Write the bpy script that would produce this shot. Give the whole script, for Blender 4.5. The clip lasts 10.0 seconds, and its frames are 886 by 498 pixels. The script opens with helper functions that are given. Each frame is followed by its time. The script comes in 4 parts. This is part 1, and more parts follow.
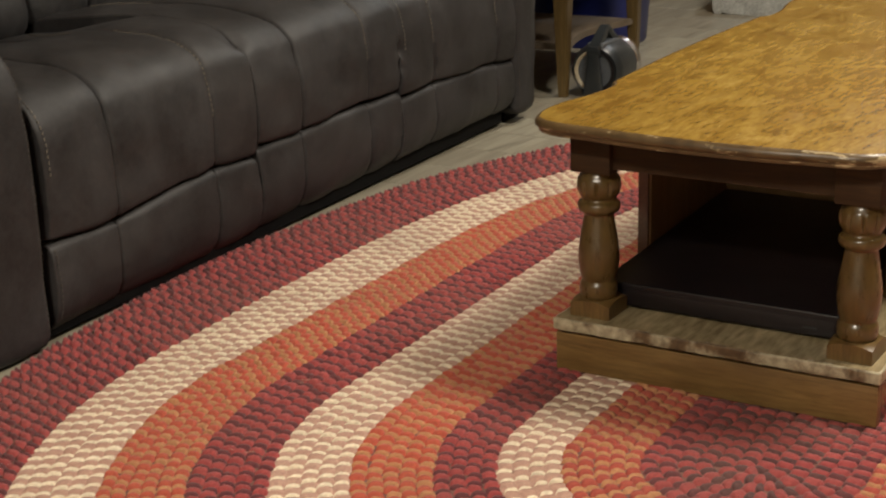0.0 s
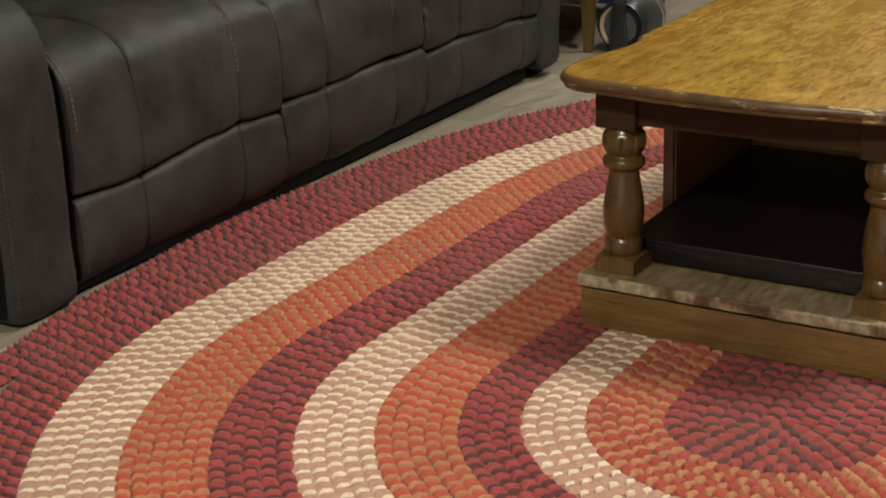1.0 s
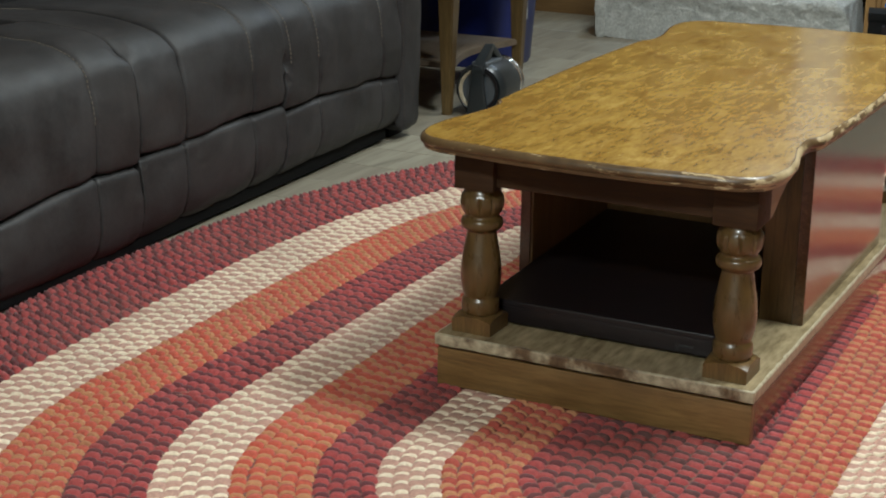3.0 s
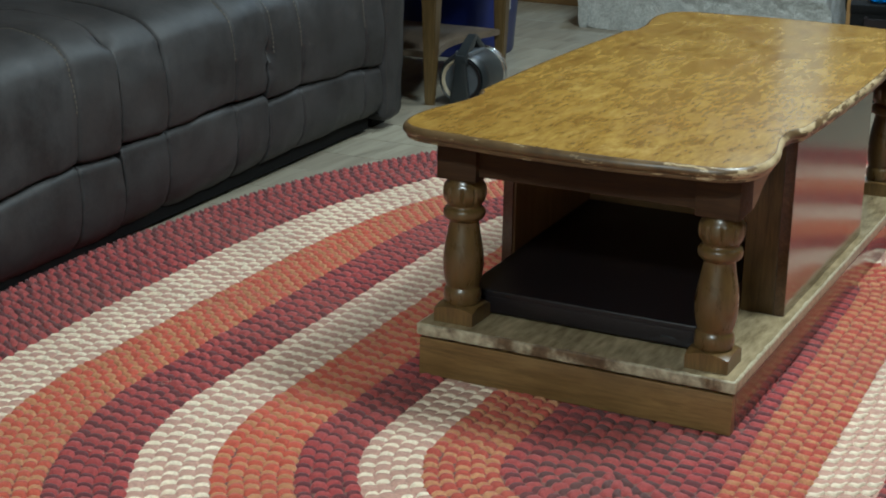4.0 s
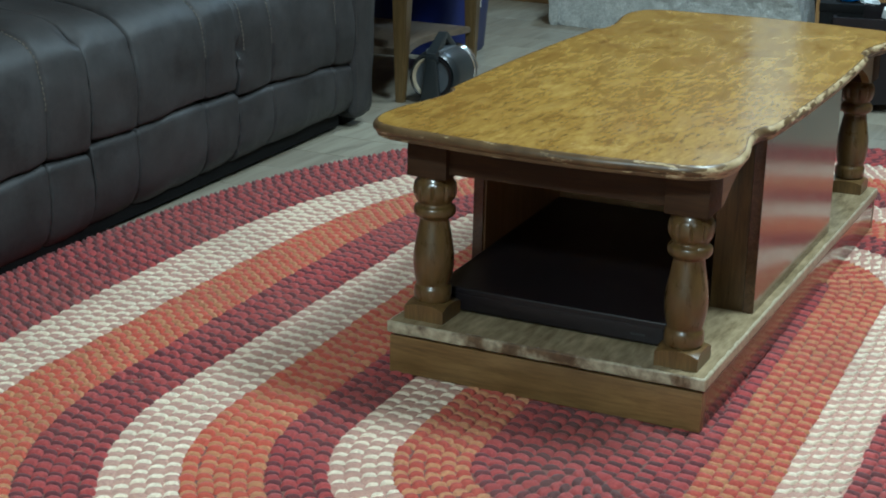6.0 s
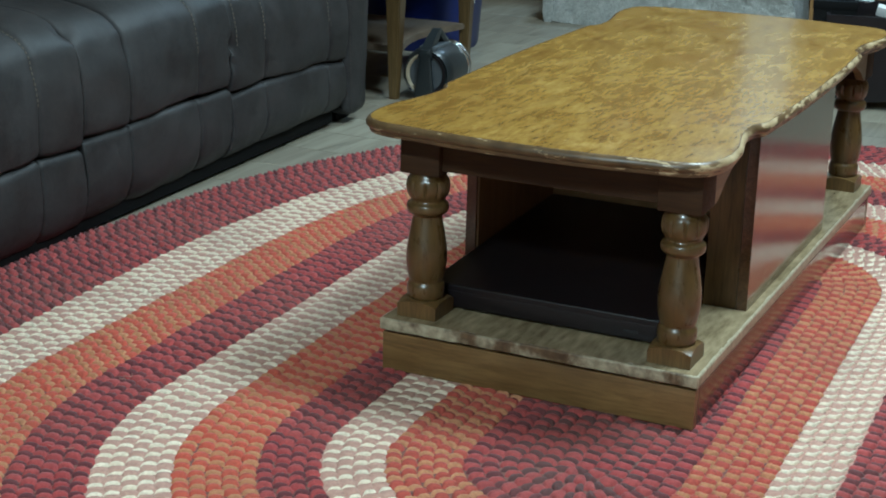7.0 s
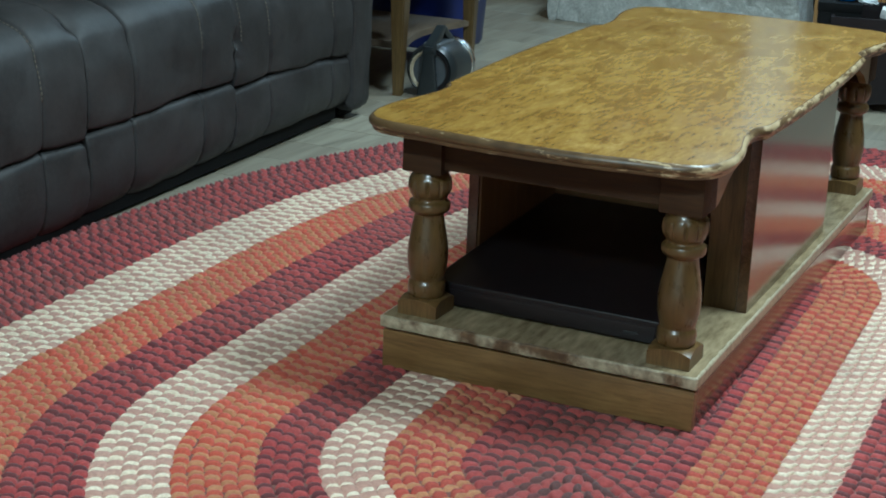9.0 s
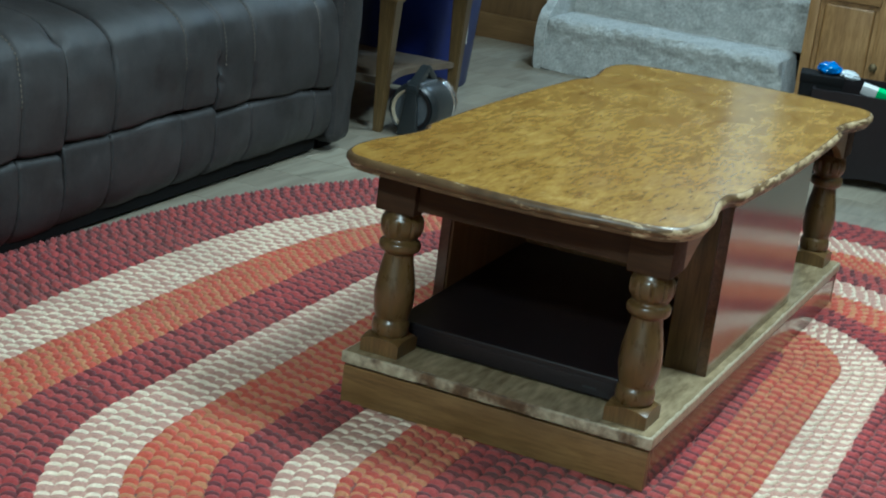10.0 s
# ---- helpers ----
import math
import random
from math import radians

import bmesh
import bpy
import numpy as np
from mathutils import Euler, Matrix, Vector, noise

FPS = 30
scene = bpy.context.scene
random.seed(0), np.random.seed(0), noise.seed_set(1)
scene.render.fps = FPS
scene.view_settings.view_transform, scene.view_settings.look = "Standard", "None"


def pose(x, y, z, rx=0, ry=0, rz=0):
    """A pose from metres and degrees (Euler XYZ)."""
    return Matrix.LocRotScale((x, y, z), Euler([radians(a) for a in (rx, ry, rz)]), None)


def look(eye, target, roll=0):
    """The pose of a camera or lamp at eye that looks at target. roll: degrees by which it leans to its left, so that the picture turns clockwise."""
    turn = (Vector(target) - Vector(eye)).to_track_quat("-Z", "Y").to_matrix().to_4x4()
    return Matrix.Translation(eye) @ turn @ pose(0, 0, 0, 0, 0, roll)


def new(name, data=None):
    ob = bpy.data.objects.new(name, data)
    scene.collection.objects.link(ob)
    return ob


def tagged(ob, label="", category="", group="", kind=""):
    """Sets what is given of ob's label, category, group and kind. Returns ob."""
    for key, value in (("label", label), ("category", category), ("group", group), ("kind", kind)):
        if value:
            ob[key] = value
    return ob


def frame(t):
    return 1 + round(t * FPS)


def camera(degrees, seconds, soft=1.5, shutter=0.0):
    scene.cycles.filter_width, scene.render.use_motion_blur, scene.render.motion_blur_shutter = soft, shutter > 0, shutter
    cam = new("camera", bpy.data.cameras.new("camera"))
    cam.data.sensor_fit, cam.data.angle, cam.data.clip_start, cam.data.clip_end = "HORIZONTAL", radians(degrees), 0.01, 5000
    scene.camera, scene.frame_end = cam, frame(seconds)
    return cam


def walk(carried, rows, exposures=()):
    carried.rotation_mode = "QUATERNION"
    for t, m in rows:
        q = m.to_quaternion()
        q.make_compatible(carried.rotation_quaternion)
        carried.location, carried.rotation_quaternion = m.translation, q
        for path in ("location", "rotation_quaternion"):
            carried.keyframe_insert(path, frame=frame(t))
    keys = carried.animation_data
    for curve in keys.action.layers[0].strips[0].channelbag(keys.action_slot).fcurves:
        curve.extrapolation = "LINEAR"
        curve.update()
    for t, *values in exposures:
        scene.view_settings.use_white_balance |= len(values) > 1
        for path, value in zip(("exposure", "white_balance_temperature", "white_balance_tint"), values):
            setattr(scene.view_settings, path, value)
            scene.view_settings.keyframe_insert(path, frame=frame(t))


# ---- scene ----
cam = camera(30.18, 10.0, soft=1.9, shutter=0.4)
PATH = [
    (0, (1.1651, -2.2642, 1.0274), (0.1724, -0.6367, 0.4227), -1.61),
    (0.2, (1.1650, -2.2644, 1.0277), (0.1618, -0.6509, 0.4031), -1.39),
    (0.5, (1.1651, -2.2651, 1.0281), (0.1590, -0.6644, 0.3758), -1.71),
    (1, (1.1655, -2.2679, 1.0287), (0.1557, -0.6707, 0.3736), -1.79),
    (1.2, (1.1657, -2.2693, 1.0288), (0.1407, -0.6676, 0.4091), -1.64),
    (1.3, (1.1659, -2.2700, 1.0288), (0.1204, -0.6711, 0.4369), -1.83),
    (1.4, (1.1661, -2.2707, 1.0287), (0.0896, -0.6819, 0.4658), -1.65),
    (1.5, (1.1662, -2.2714, 1.0286), (0.0558, -0.6949, 0.4979), -2.28),
    (1.6, (1.1663, -2.2720, 1.0284), (0.0356, -0.7025, 0.5202), -1.86),
    (1.7, (1.1664, -2.2725, 1.0282), (0.0248, -0.7064, 0.5343), -1.70),
    (1.8, (1.1665, -2.2730, 1.0280), (0.0326, -0.7017, 0.5327), -1.53),
    (2, (1.1665, -2.2738, 1.0276), (0.0650, -0.6843, 0.5175), -1.23),
    (2.2, (1.1663, -2.2743, 1.0272), (0.1010, -0.6794, 0.4603), -0.80),
    (2.5, (1.1657, -2.2749, 1.0268), (0.1431, -0.6564, 0.4483), -0.65),
    (2.7, (1.1652, -2.2752, 1.0266), (0.1777, -0.6398, 0.4349), -0.08),
    (2.8, (1.1650, -2.2753, 1.0266), (0.2243, -0.6122, 0.4356), 0.96),
    (3, (1.1645, -2.2756, 1.0265), (0.2971, -0.5714, 0.4407), 0.76),
    (4.5, (1.1646, -2.2752, 1.0256), (0.3194, -0.5642, 0.4275), 1.13),
    (5, (1.1651, -2.2749, 1.0257), (0.3236, -0.5616, 0.4284), 1.23),
    (5.5, (1.1656, -2.2747, 1.0259), (0.3366, -0.5553, 0.4287), 1.42),
    (6, (1.1661, -2.2742, 1.0261), (0.3511, -0.5488, 0.4271), 1.39),
    (7.5, (1.1654, -2.2678, 1.0241), (0.3582, -0.5408, 0.4191), 1.53),
    (8, (1.1658, -2.2687, 1.0255), (0.3544, -0.5446, 0.4179), 1.37),
    (8.5, (1.1666, -2.2703, 1.0282), (0.3556, -0.5462, 0.4201), 1.87),
    (9, (1.1680, -2.2721, 1.0323), (0.3591, -0.5472, 0.4237), 2.24),
    (9.5, (1.1695, -2.2742, 1.0373), (0.3707, -0.5403, 0.4408), 4.85),
    (9.7, (1.1700, -2.2750, 1.0392), (0.3747, -0.5355, 0.4548), 5.76),
    (10, (1.1706, -2.2762, 1.0419), (0.3864, -0.5245, 0.4794), 7.10),
]
LIGHT = [
    (0.0, 0.17, 6400, 10),
    (1.2, 0.10, 6250, 9),
    (1.5, 0.09, 5900, 6),
    (1.8, 0.28, 5500, 3),
    (2.5, 0.28, 5500, 3),
    (3.2, 0.22, 5100, 0),
    (4.5, 0.2, 4800, -6),
    (6.0, 0.26, 4480, -9),
    (10.0, 0.25, 4420, -11),
]
walk(cam, [(t, look(eye, target, roll)) for t, eye, target, roll in PATH], LIGHT)

# ---------------------------------------------------------------- light
world = bpy.data.worlds.new("world")
scene.world = world
world.use_nodes = True
world.node_tree.nodes["Background"].inputs[0].default_value = (0.6, 0.7, 0.9, 1)
world.node_tree.nodes["Background"].inputs[1].default_value = 0.02


def area_lamp(name, eye, target, size, power, colour):
    data = bpy.data.lights.new(name, "AREA")
    data.shape, data.size, data.energy, data.color = "DISK", size, power, colour
    ob = new(name, data)
    ob.matrix_world = look(eye, target)
    return ob


area_lamp("ceiling_and_fill_light", (1.05, 0.50, 2.36), (1.05, 0.50, 0), 0.6, 70, (1.0, 0.915, 0.77))
# unseen fill light added behind the camera for faces turned south
area_lamp("ceiling_and_fill_light", (0.55, -3.0, 2.36), (0.55, -3.0, 0), 0.55, 100, (1.0, 0.915, 0.77))
# unseen fill light added over the end table, stairs and cupboard
area_lamp("ceiling_and_fill_light", (-0.1, 2.25, 2.36), (-0.1, 2.25, 0), 0.45, 28, (1.0, 0.915, 0.77))
# unseen cool light added to brighten the stairs and the pale end strip
area_lamp("landing_fill_light", (-0.55, 4.2, 2.36), (-0.55, 4.2, 0), 0.4, 18, (0.92, 0.97, 1.0))


# ---------------------------------------------------------------- materials
def material(name):
    m = bpy.data.materials.new(name)
    m.use_nodes = True
    nt = m.node_tree
    return m, nt, nt.nodes["Principled BSDF"]


def node(nt, kind, **values):
    n = nt.nodes.new(kind)
    for key, value in values.items():
        if key in n.inputs:
            n.inputs[key].default_value = value
    return n


def ramp(nt, fac, stops):
    r = nt.nodes.new("ShaderNodeValToRGB")
    while len(r.color_ramp.elements) < len(stops):
        r.color_ramp.elements.new(0.5)
    for e, (p, c) in zip(r.color_ramp.elements, stops):
        e.position, e.color = p, (*c, 1)
    nt.links.new(fac, r.inputs[0])
    return r.outputs[0]


def coords(nt, scale=(1, 1, 1), turn=(0, 0, 0), kind="Object"):
    t = nt.nodes.new("ShaderNodeTexCoord")
    mp = nt.nodes.new("ShaderNodeMapping")
    mp.inputs["Scale"].default_value = scale
    mp.inputs["Rotation"].default_value = turn
    nt.links.new(t.outputs[kind], mp.inputs[0])
    return mp.outputs[0]


def noise_out(nt, vec, scale, detail=4, rough=0.55, distort=0.0):
    n = node(nt, "ShaderNodeTexNoise", Scale=scale, Detail=detail, Roughness=rough, Distortion=distort)
    nt.links.new(vec, n.inputs["Vector"])
    return n.outputs["Fac"]


def mix(nt, fac, a, b, blend="MIX"):
    m = nt.nodes.new("ShaderNodeMix")
    m.data_type, m.blend_type = "RGBA", blend
    for sock, v in ((m.inputs[0], fac), (m.inputs[6], a), (m.inputs[7], b)):
        if isinstance(v, (int, float)):
            sock.default_value = v
        elif isinstance(v, tuple):
            sock.default_value = (*v, 1)
        else:
            nt.links.new(v, sock)
    return m.outputs[2]


def bump(nt, bsdf, height, strength, distance):
    b = node(nt, "ShaderNodeBump", Strength=strength, Distance=distance)
    nt.links.new(height, b.inputs["Height"])
    nt.links.new(b.outputs[0], bsdf.inputs["Normal"])


def maths(nt, op, a, b=None):
    m = nt.nodes.new("ShaderNodeMath")
    m.operation = op
    for sock, v in zip(m.inputs, (a, b)):
        if v is None:
            continue
        if isinstance(v, (int, float)):
            sock.default_value = v
        else:
            nt.links.new(v, sock)
    return m.outputs[0]


def speckled(name, dark, light, scale=30, roughness=0.6, metallic=0.0, bumps=0.15, depth=0.002, stretch=(1, 1, 1), coarse=4.0, specular=0.5):
    """A plain surface with fine grain and a slow change of tone."""
    m, nt, b = material(name)
    v = coords(nt, stretch)
    fine = noise_out(nt, v, scale, 6, 0.65)
    slow = noise_out(nt, v, coarse, 3)
    both = maths(nt, "MULTIPLY_ADD", fine, 0.6)
    nt.links.new(maths(nt, "MULTIPLY", slow, 0.4), both.node.inputs[2])
    nt.links.new(ramp(nt, both, [(0.33, dark), (0.68, light)]), b.inputs["Base Color"])
    nt.links.new(ramp(nt, slow, [(0.3, (roughness * 0.88,) * 3), (0.7, (min(1, roughness * 1.1),) * 3)]), b.inputs["Roughness"])
    b.inputs["Metallic"].default_value = metallic
    b.inputs["Specular IOR Level"].default_value = specular
    if bumps:
        bump(nt, b, fine, bumps, depth)
    return m


def wood(name, dark, mid, light, axis=1, scale=1.0, roughness=0.4, streak=18, coat=0.0):
    """Stained wood whose grain runs along one axis (0 x, 1 y, 2 z)."""
    m, nt, b = material(name)
    s = [streak * scale] * 3
    s[axis] = 1.6 * scale
    v = coords(nt, tuple(s))
    grain = noise_out(nt, v, 3.2, 8, 0.62, 0.6)
    fine = noise_out(nt, v, 14, 4, 0.7)
    cloud = noise_out(nt, coords(nt), 5.5, 3)
    col = ramp(nt, grain, [(0.3, dark), (0.5, mid), (0.72, light)])
    col = mix(nt, 0.35, col, ramp(nt, fine, [(0.35, dark), (0.6, light)]))
    col = mix(nt, ramp(nt, cloud, [(0.35, (0, 0, 0)), (0.7, (0.55,) * 3)]), col, dark)
    nt.links.new(col, b.inputs["Base Color"])
    nt.links.new(ramp(nt, fine, [(0.3, (roughness * 0.8,) * 3), (0.7, (roughness * 1.25,) * 3)]), b.inputs["Roughness"])
    b.inputs["Coat Weight"].default_value = coat
    b.inputs["Coat Roughness"].default_value = 0.12
    bump(nt, b, fine, 0.12, 0.001)
    return m


def burl_top():
    """Mottled ochre-brown burl laminate: soft slanting blotches, finer figure and a few pale curling streaks."""
    m, nt, b = material("honey_laminate")
    cloud = noise_out(nt, coords(nt, (1.7, 0.9, 1), (0, 0, 0.6)), 8.5, 4, 0.6, 1.2)
    figure = noise_out(nt, coords(nt, (1.5, 0.28, 1), (0, 0, 0.70)), 40, 5, 0.70, 0.5)
    fine = noise_out(nt, coords(nt, (80, 22, 1), (0, 0, 0.6)), 1.5, 4, 0.65, 0.7)
    patch = noise_out(nt, coords(nt, (1, 1, 1), (0, 0, 0.3)), 4.2, 4, 0.6, 0.6)
    curl = noise_out(nt, coords(nt, (1.6, 0.26, 1), (0, 0, 0.7)), 22, 4, 0.6, 0.5)
    deep, low, mid, high = (0.098, 0.048, 0.009), (0.172, 0.093, 0.015), (0.240, 0.143, 0.024), (0.320, 0.208, 0.048)
    col = mix(nt, 0.55, ramp(nt, cloud, [(0.30, deep), (0.43, low), (0.55, mid), (0.70, high)]), ramp(nt, figure, [(0.28, deep), (0.43, low), (0.56, mid), (0.74, high)]))
    col = mix(nt, ramp(nt, fine, [(0.48, (0, 0, 0)), (0.76, (0.45,) * 3)]), col, (0.42, 0.285, 0.075))
    col = mix(nt, ramp(nt, fine, [(0.22, (0.55,) * 3), (0.47, (0, 0, 0))]), col, (0.105, 0.052, 0.010))
    col = mix(nt, ramp(nt, patch, [(0.30, (0.45,) * 3), (0.52, (0, 0, 0))]), col, (0.150, 0.068, 0.010))
    ridge = maths(nt, "ABSOLUTE", maths(nt, "SUBTRACT", curl, 0.52))
    thin = ramp(nt, ridge, [(0.0, (0.42,) * 3), (0.016, (0, 0, 0))])
    where = ramp(nt, patch, [(0.54, (0, 0, 0)), (0.64, (1, 1, 1))])
    col = mix(nt, maths(nt, "MULTIPLY", thin, where), col, (0.46, 0.33, 0.11))
    nt.links.new(col, b.inputs["Base Color"])
    nt.links.new(ramp(nt, cloud, [(0.3, (0.13,) * 3), (0.7, (0.22,) * 3)]), b.inputs["Roughness"])
    b.inputs["Specular IOR Level"].default_value = 0.22
    bump(nt, b, figure, 0.08, 0.0008)
    return m


def worn_edge():
    """Brown varnish rubbed through to pale wood in patches along the edge."""
    m, nt, b = material("worn_varnished_edge")
    v = coords(nt)
    wear = noise_out(nt, coords(nt, (26, 26, 120)), 1.1, 5, 0.62)
    big = noise_out(nt, v, 4.2, 3)
    tone = noise_out(nt, v, 30, 4)
    brown = ramp(nt, tone, [(0.3, (0.050, 0.029, 0.011)), (0.7, (0.118, 0.074, 0.030))])
    pale = ramp(nt, tone, [(0.3, (0.23, 0.165, 0.080)), (0.7, (0.45, 0.355, 0.205))])
    total = maths(nt, "MULTIPLY_ADD", wear, 0.6)
    nt.links.new(maths(nt, "MULTIPLY", big, 0.4), total.node.inputs[2])
    sep = nt.nodes.new("ShaderNodeSeparateXYZ")
    nt.links.new(v, sep.inputs[0])
    rim = ramp(nt, sep.outputs[0], [(0.235, (0, 0, 0)), (0.272, (0.125,) * 3)])
    total = maths(nt, "ADD", total, rim)
    nt.links.new(mix(nt, ramp(nt, total, [(0.585, (0, 0, 0)), (0.605, (1, 1, 1))]), brown, pale), b.inputs["Base Color"])
    b.inputs["Roughness"].default_value = 0.38
    bump(nt, b, tone, 0.15, 0.001)
    return m


def scuffed_nosing():
    """Rounded edge scuffed to pale wood, with brown varnish and grey dirt left in patches."""
    m, nt, b = material("scuffed_nosing")
    v = coords(nt)
    big = noise_out(nt, v, 17, 5, 0.62)
    tone = noise_out(nt, v, 70, 4, 0.6)
    brown = ramp(nt, tone, [(0.3, (0.05, 0.03, 0.016)), (0.7, (0.14, 0.09, 0.045))])
    pale = ramp(nt, tone, [(0.3, (0.21, 0.175, 0.11)), (0.7, (0.46, 0.40, 0.27))])
    sep = nt.nodes.new("ShaderNodeSeparateXYZ")
    nt.links.new(v, sep.inputs[0])
    corner = ramp(nt, maths(nt, "ABSOLUTE", sep.outputs[0]), [(0.245, (0, 0, 0)), (0.270, (0.22,) * 3)])
    big = maths(nt, "ADD", big, corner)
    nt.links.new(mix(nt, ramp(nt, big, [(0.42, (0, 0, 0)), (0.56, (1, 1, 1))]), brown, pale), b.inputs["Base Color"])
    b.inputs["Roughness"].default_value = 0.36
    bump(nt, b, tone, 0.3, 0.0015)
    return m


def leather():
    m, nt, b = material("brown_grey_leather")
    v = coords(nt)
    cell = node(nt, "ShaderNodeTexVoronoi", Scale=420)
    nt.links.new(v, cell.inputs["Vector"])
    mott = noise_out(nt, v, 7, 5, 0.6)
    fine = noise_out(nt, v, 90, 4, 0.65)
    col = ramp(nt, mott, [(0.28, (0.008, 0.0073, 0.0073)), (0.5, (0.0185, 0.0172, 0.0172)), (0.75, (0.035, 0.0325, 0.0325))])
    col = mix(nt, 0.3, col, ramp(nt, fine, [(0.3, (0.009, 0.0083, 0.0083)), (0.7, (0.048, 0.045, 0.045))]))
    nt.links.new(ramp(nt, mott, [(0.3, (0.47,) * 3), (0.7, (0.62,) * 3)]), b.inputs["Roughness"])
    b.inputs["Specular IOR Level"].default_value = 0.38
    fold = noise_out(nt, coords(nt, (1, 1, 0.6)), 26, 5, 0.6, 0.7)
    worn = noise_out(nt, v, 4.2, 5, 0.68, 0.6)
    col = mix(nt, ramp(nt, worn, [(0.45, (0, 0, 0)), (0.75, (0.6,) * 3)]), col, (0.052, 0.048, 0.047))
    nt.links.new(col, b.inputs["Base Color"])
    h = maths(nt, "MULTIPLY_ADD", fold, 2.2)
    nt.links.new(maths(nt, "MULTIPLY", fine, 0.6), h.node.inputs[2])
    h = maths(nt, "ADD", h, cell.outputs["Distance"])
    bump(nt, b, h, 0.22, 0.0014)
    return m


def wool(name, dark, light):
    """Felted braid strand: fibres, slight change from lobe to lobe."""
    m, nt, b = material(name)
    v = coords(nt)
    geo = nt.nodes.new("ShaderNodeNewGeometry")
    fibre = noise_out(nt, v, 420, 4, 0.7)
    slow = noise_out(nt, v, 3.5, 3)
    lint = noise_out(nt, v, 150, 3, 0.6)
    deep = tuple(c * 0.62 for c in dark)
    col = mix(nt, 0.45, ramp(nt, fibre, [(0.3, deep), (0.68, light)]), ramp(nt, lint, [(0.3, deep), (0.66, light)]))
    col = mix(nt, ramp(nt, geo.outputs["Random Per Island"], [(0.0, (0, 0, 0)), (1.0, (0.55,) * 3)]), col, dark)
    col = mix(nt, ramp(nt, slow, [(0.4, (0, 0, 0)), (0.72, (0.25,) * 3)]), col, (0.12, 0.07, 0.05))
    nt.links.new(col, b.inputs["Base Color"])
    b.inputs["Roughness"].default_value = 0.9
    b.inputs["Sheen Weight"].default_value = 0.08
    b.inputs["Sheen Roughness"].default_value = 0.5
    bump(nt, b, fibre, 0.35, 0.0015)
    return m


def carpet():
    m, nt, b = material("grey_carpet_pile")
    v = coords(nt)
    pile = noise_out(nt, v, 95, 6, 0.75)
    clump = noise_out(nt, v, 22, 4, 0.6)
    h = maths(nt, "MULTIPLY_ADD", pile, 0.65)
    nt.links.new(maths(nt, "MULTIPLY", clump, 0.35), h.node.inputs[2])
    nt.links.new(ramp(nt, h, [(0.30, (0.22, 0.22, 0.20)), (0.5, (0.40, 0.40, 0.37)), (0.68, (0.60, 0.60, 0.56))]), b.inputs["Base Color"])
    b.inputs["Roughness"].default_value = 0.95
    b.inputs["Sheen Weight"].default_value = 0.2
    bump(nt, b, h, 0.9, 0.012)
    return m


def plank_floor():
    m, nt, b = material("grey_oak_vinyl")
    info = nt.nodes.new("ShaderNodeObjectInfo")
    t = nt.nodes.new("ShaderNodeTexCoord")
    mp = nt.nodes.new("ShaderNodeMapping")
    mp.inputs["Scale"].default_value = (14, 1.2, 1)
    nt.links.new(t.outputs["Object"], mp.inputs[0])
    comb = nt.nodes.new("ShaderNodeCombineXYZ")
    nt.links.new(maths(nt, "MULTIPLY", info.outputs["Random"], 37.0), comb.inputs[0])
    nt.links.new(maths(nt, "MULTIPLY", info.outputs["Random"], 91.0), comb.inputs[1])
    nt.links.new(comb.outputs[0], mp.inputs["Location"])
    grain = noise_out(nt, mp.outputs[0], 2.2, 8, 0.62, 0.8)
    col = ramp(nt, grain, [(0.3, (0.16, 0.142, 0.104)), (0.48, (0.26, 0.234, 0.174)), (0.7, (0.35, 0.32, 0.242))])
    col = mix(nt, ramp(nt, info.outputs["Random"], [(0, (0, 0, 0)), (1, (0.45,) * 3)]), col, (0.15, 0.125, 0.095))
    nt.links.new(col, b.inputs["Base Color"])
    b.inputs["Roughness"].default_value = 0.42
    bump(nt, b, grain, 0.1, 0.001)
    return m


def gloss_side():
    """Side panels of the low table: dark wood print under a shiny lacquer."""
    return wood("lacquered_side", (0.035, 0.016, 0.006), (0.075, 0.036, 0.013), (0.13, 0.068, 0.026), 1, 1.0, 0.16, 20, 0.6)


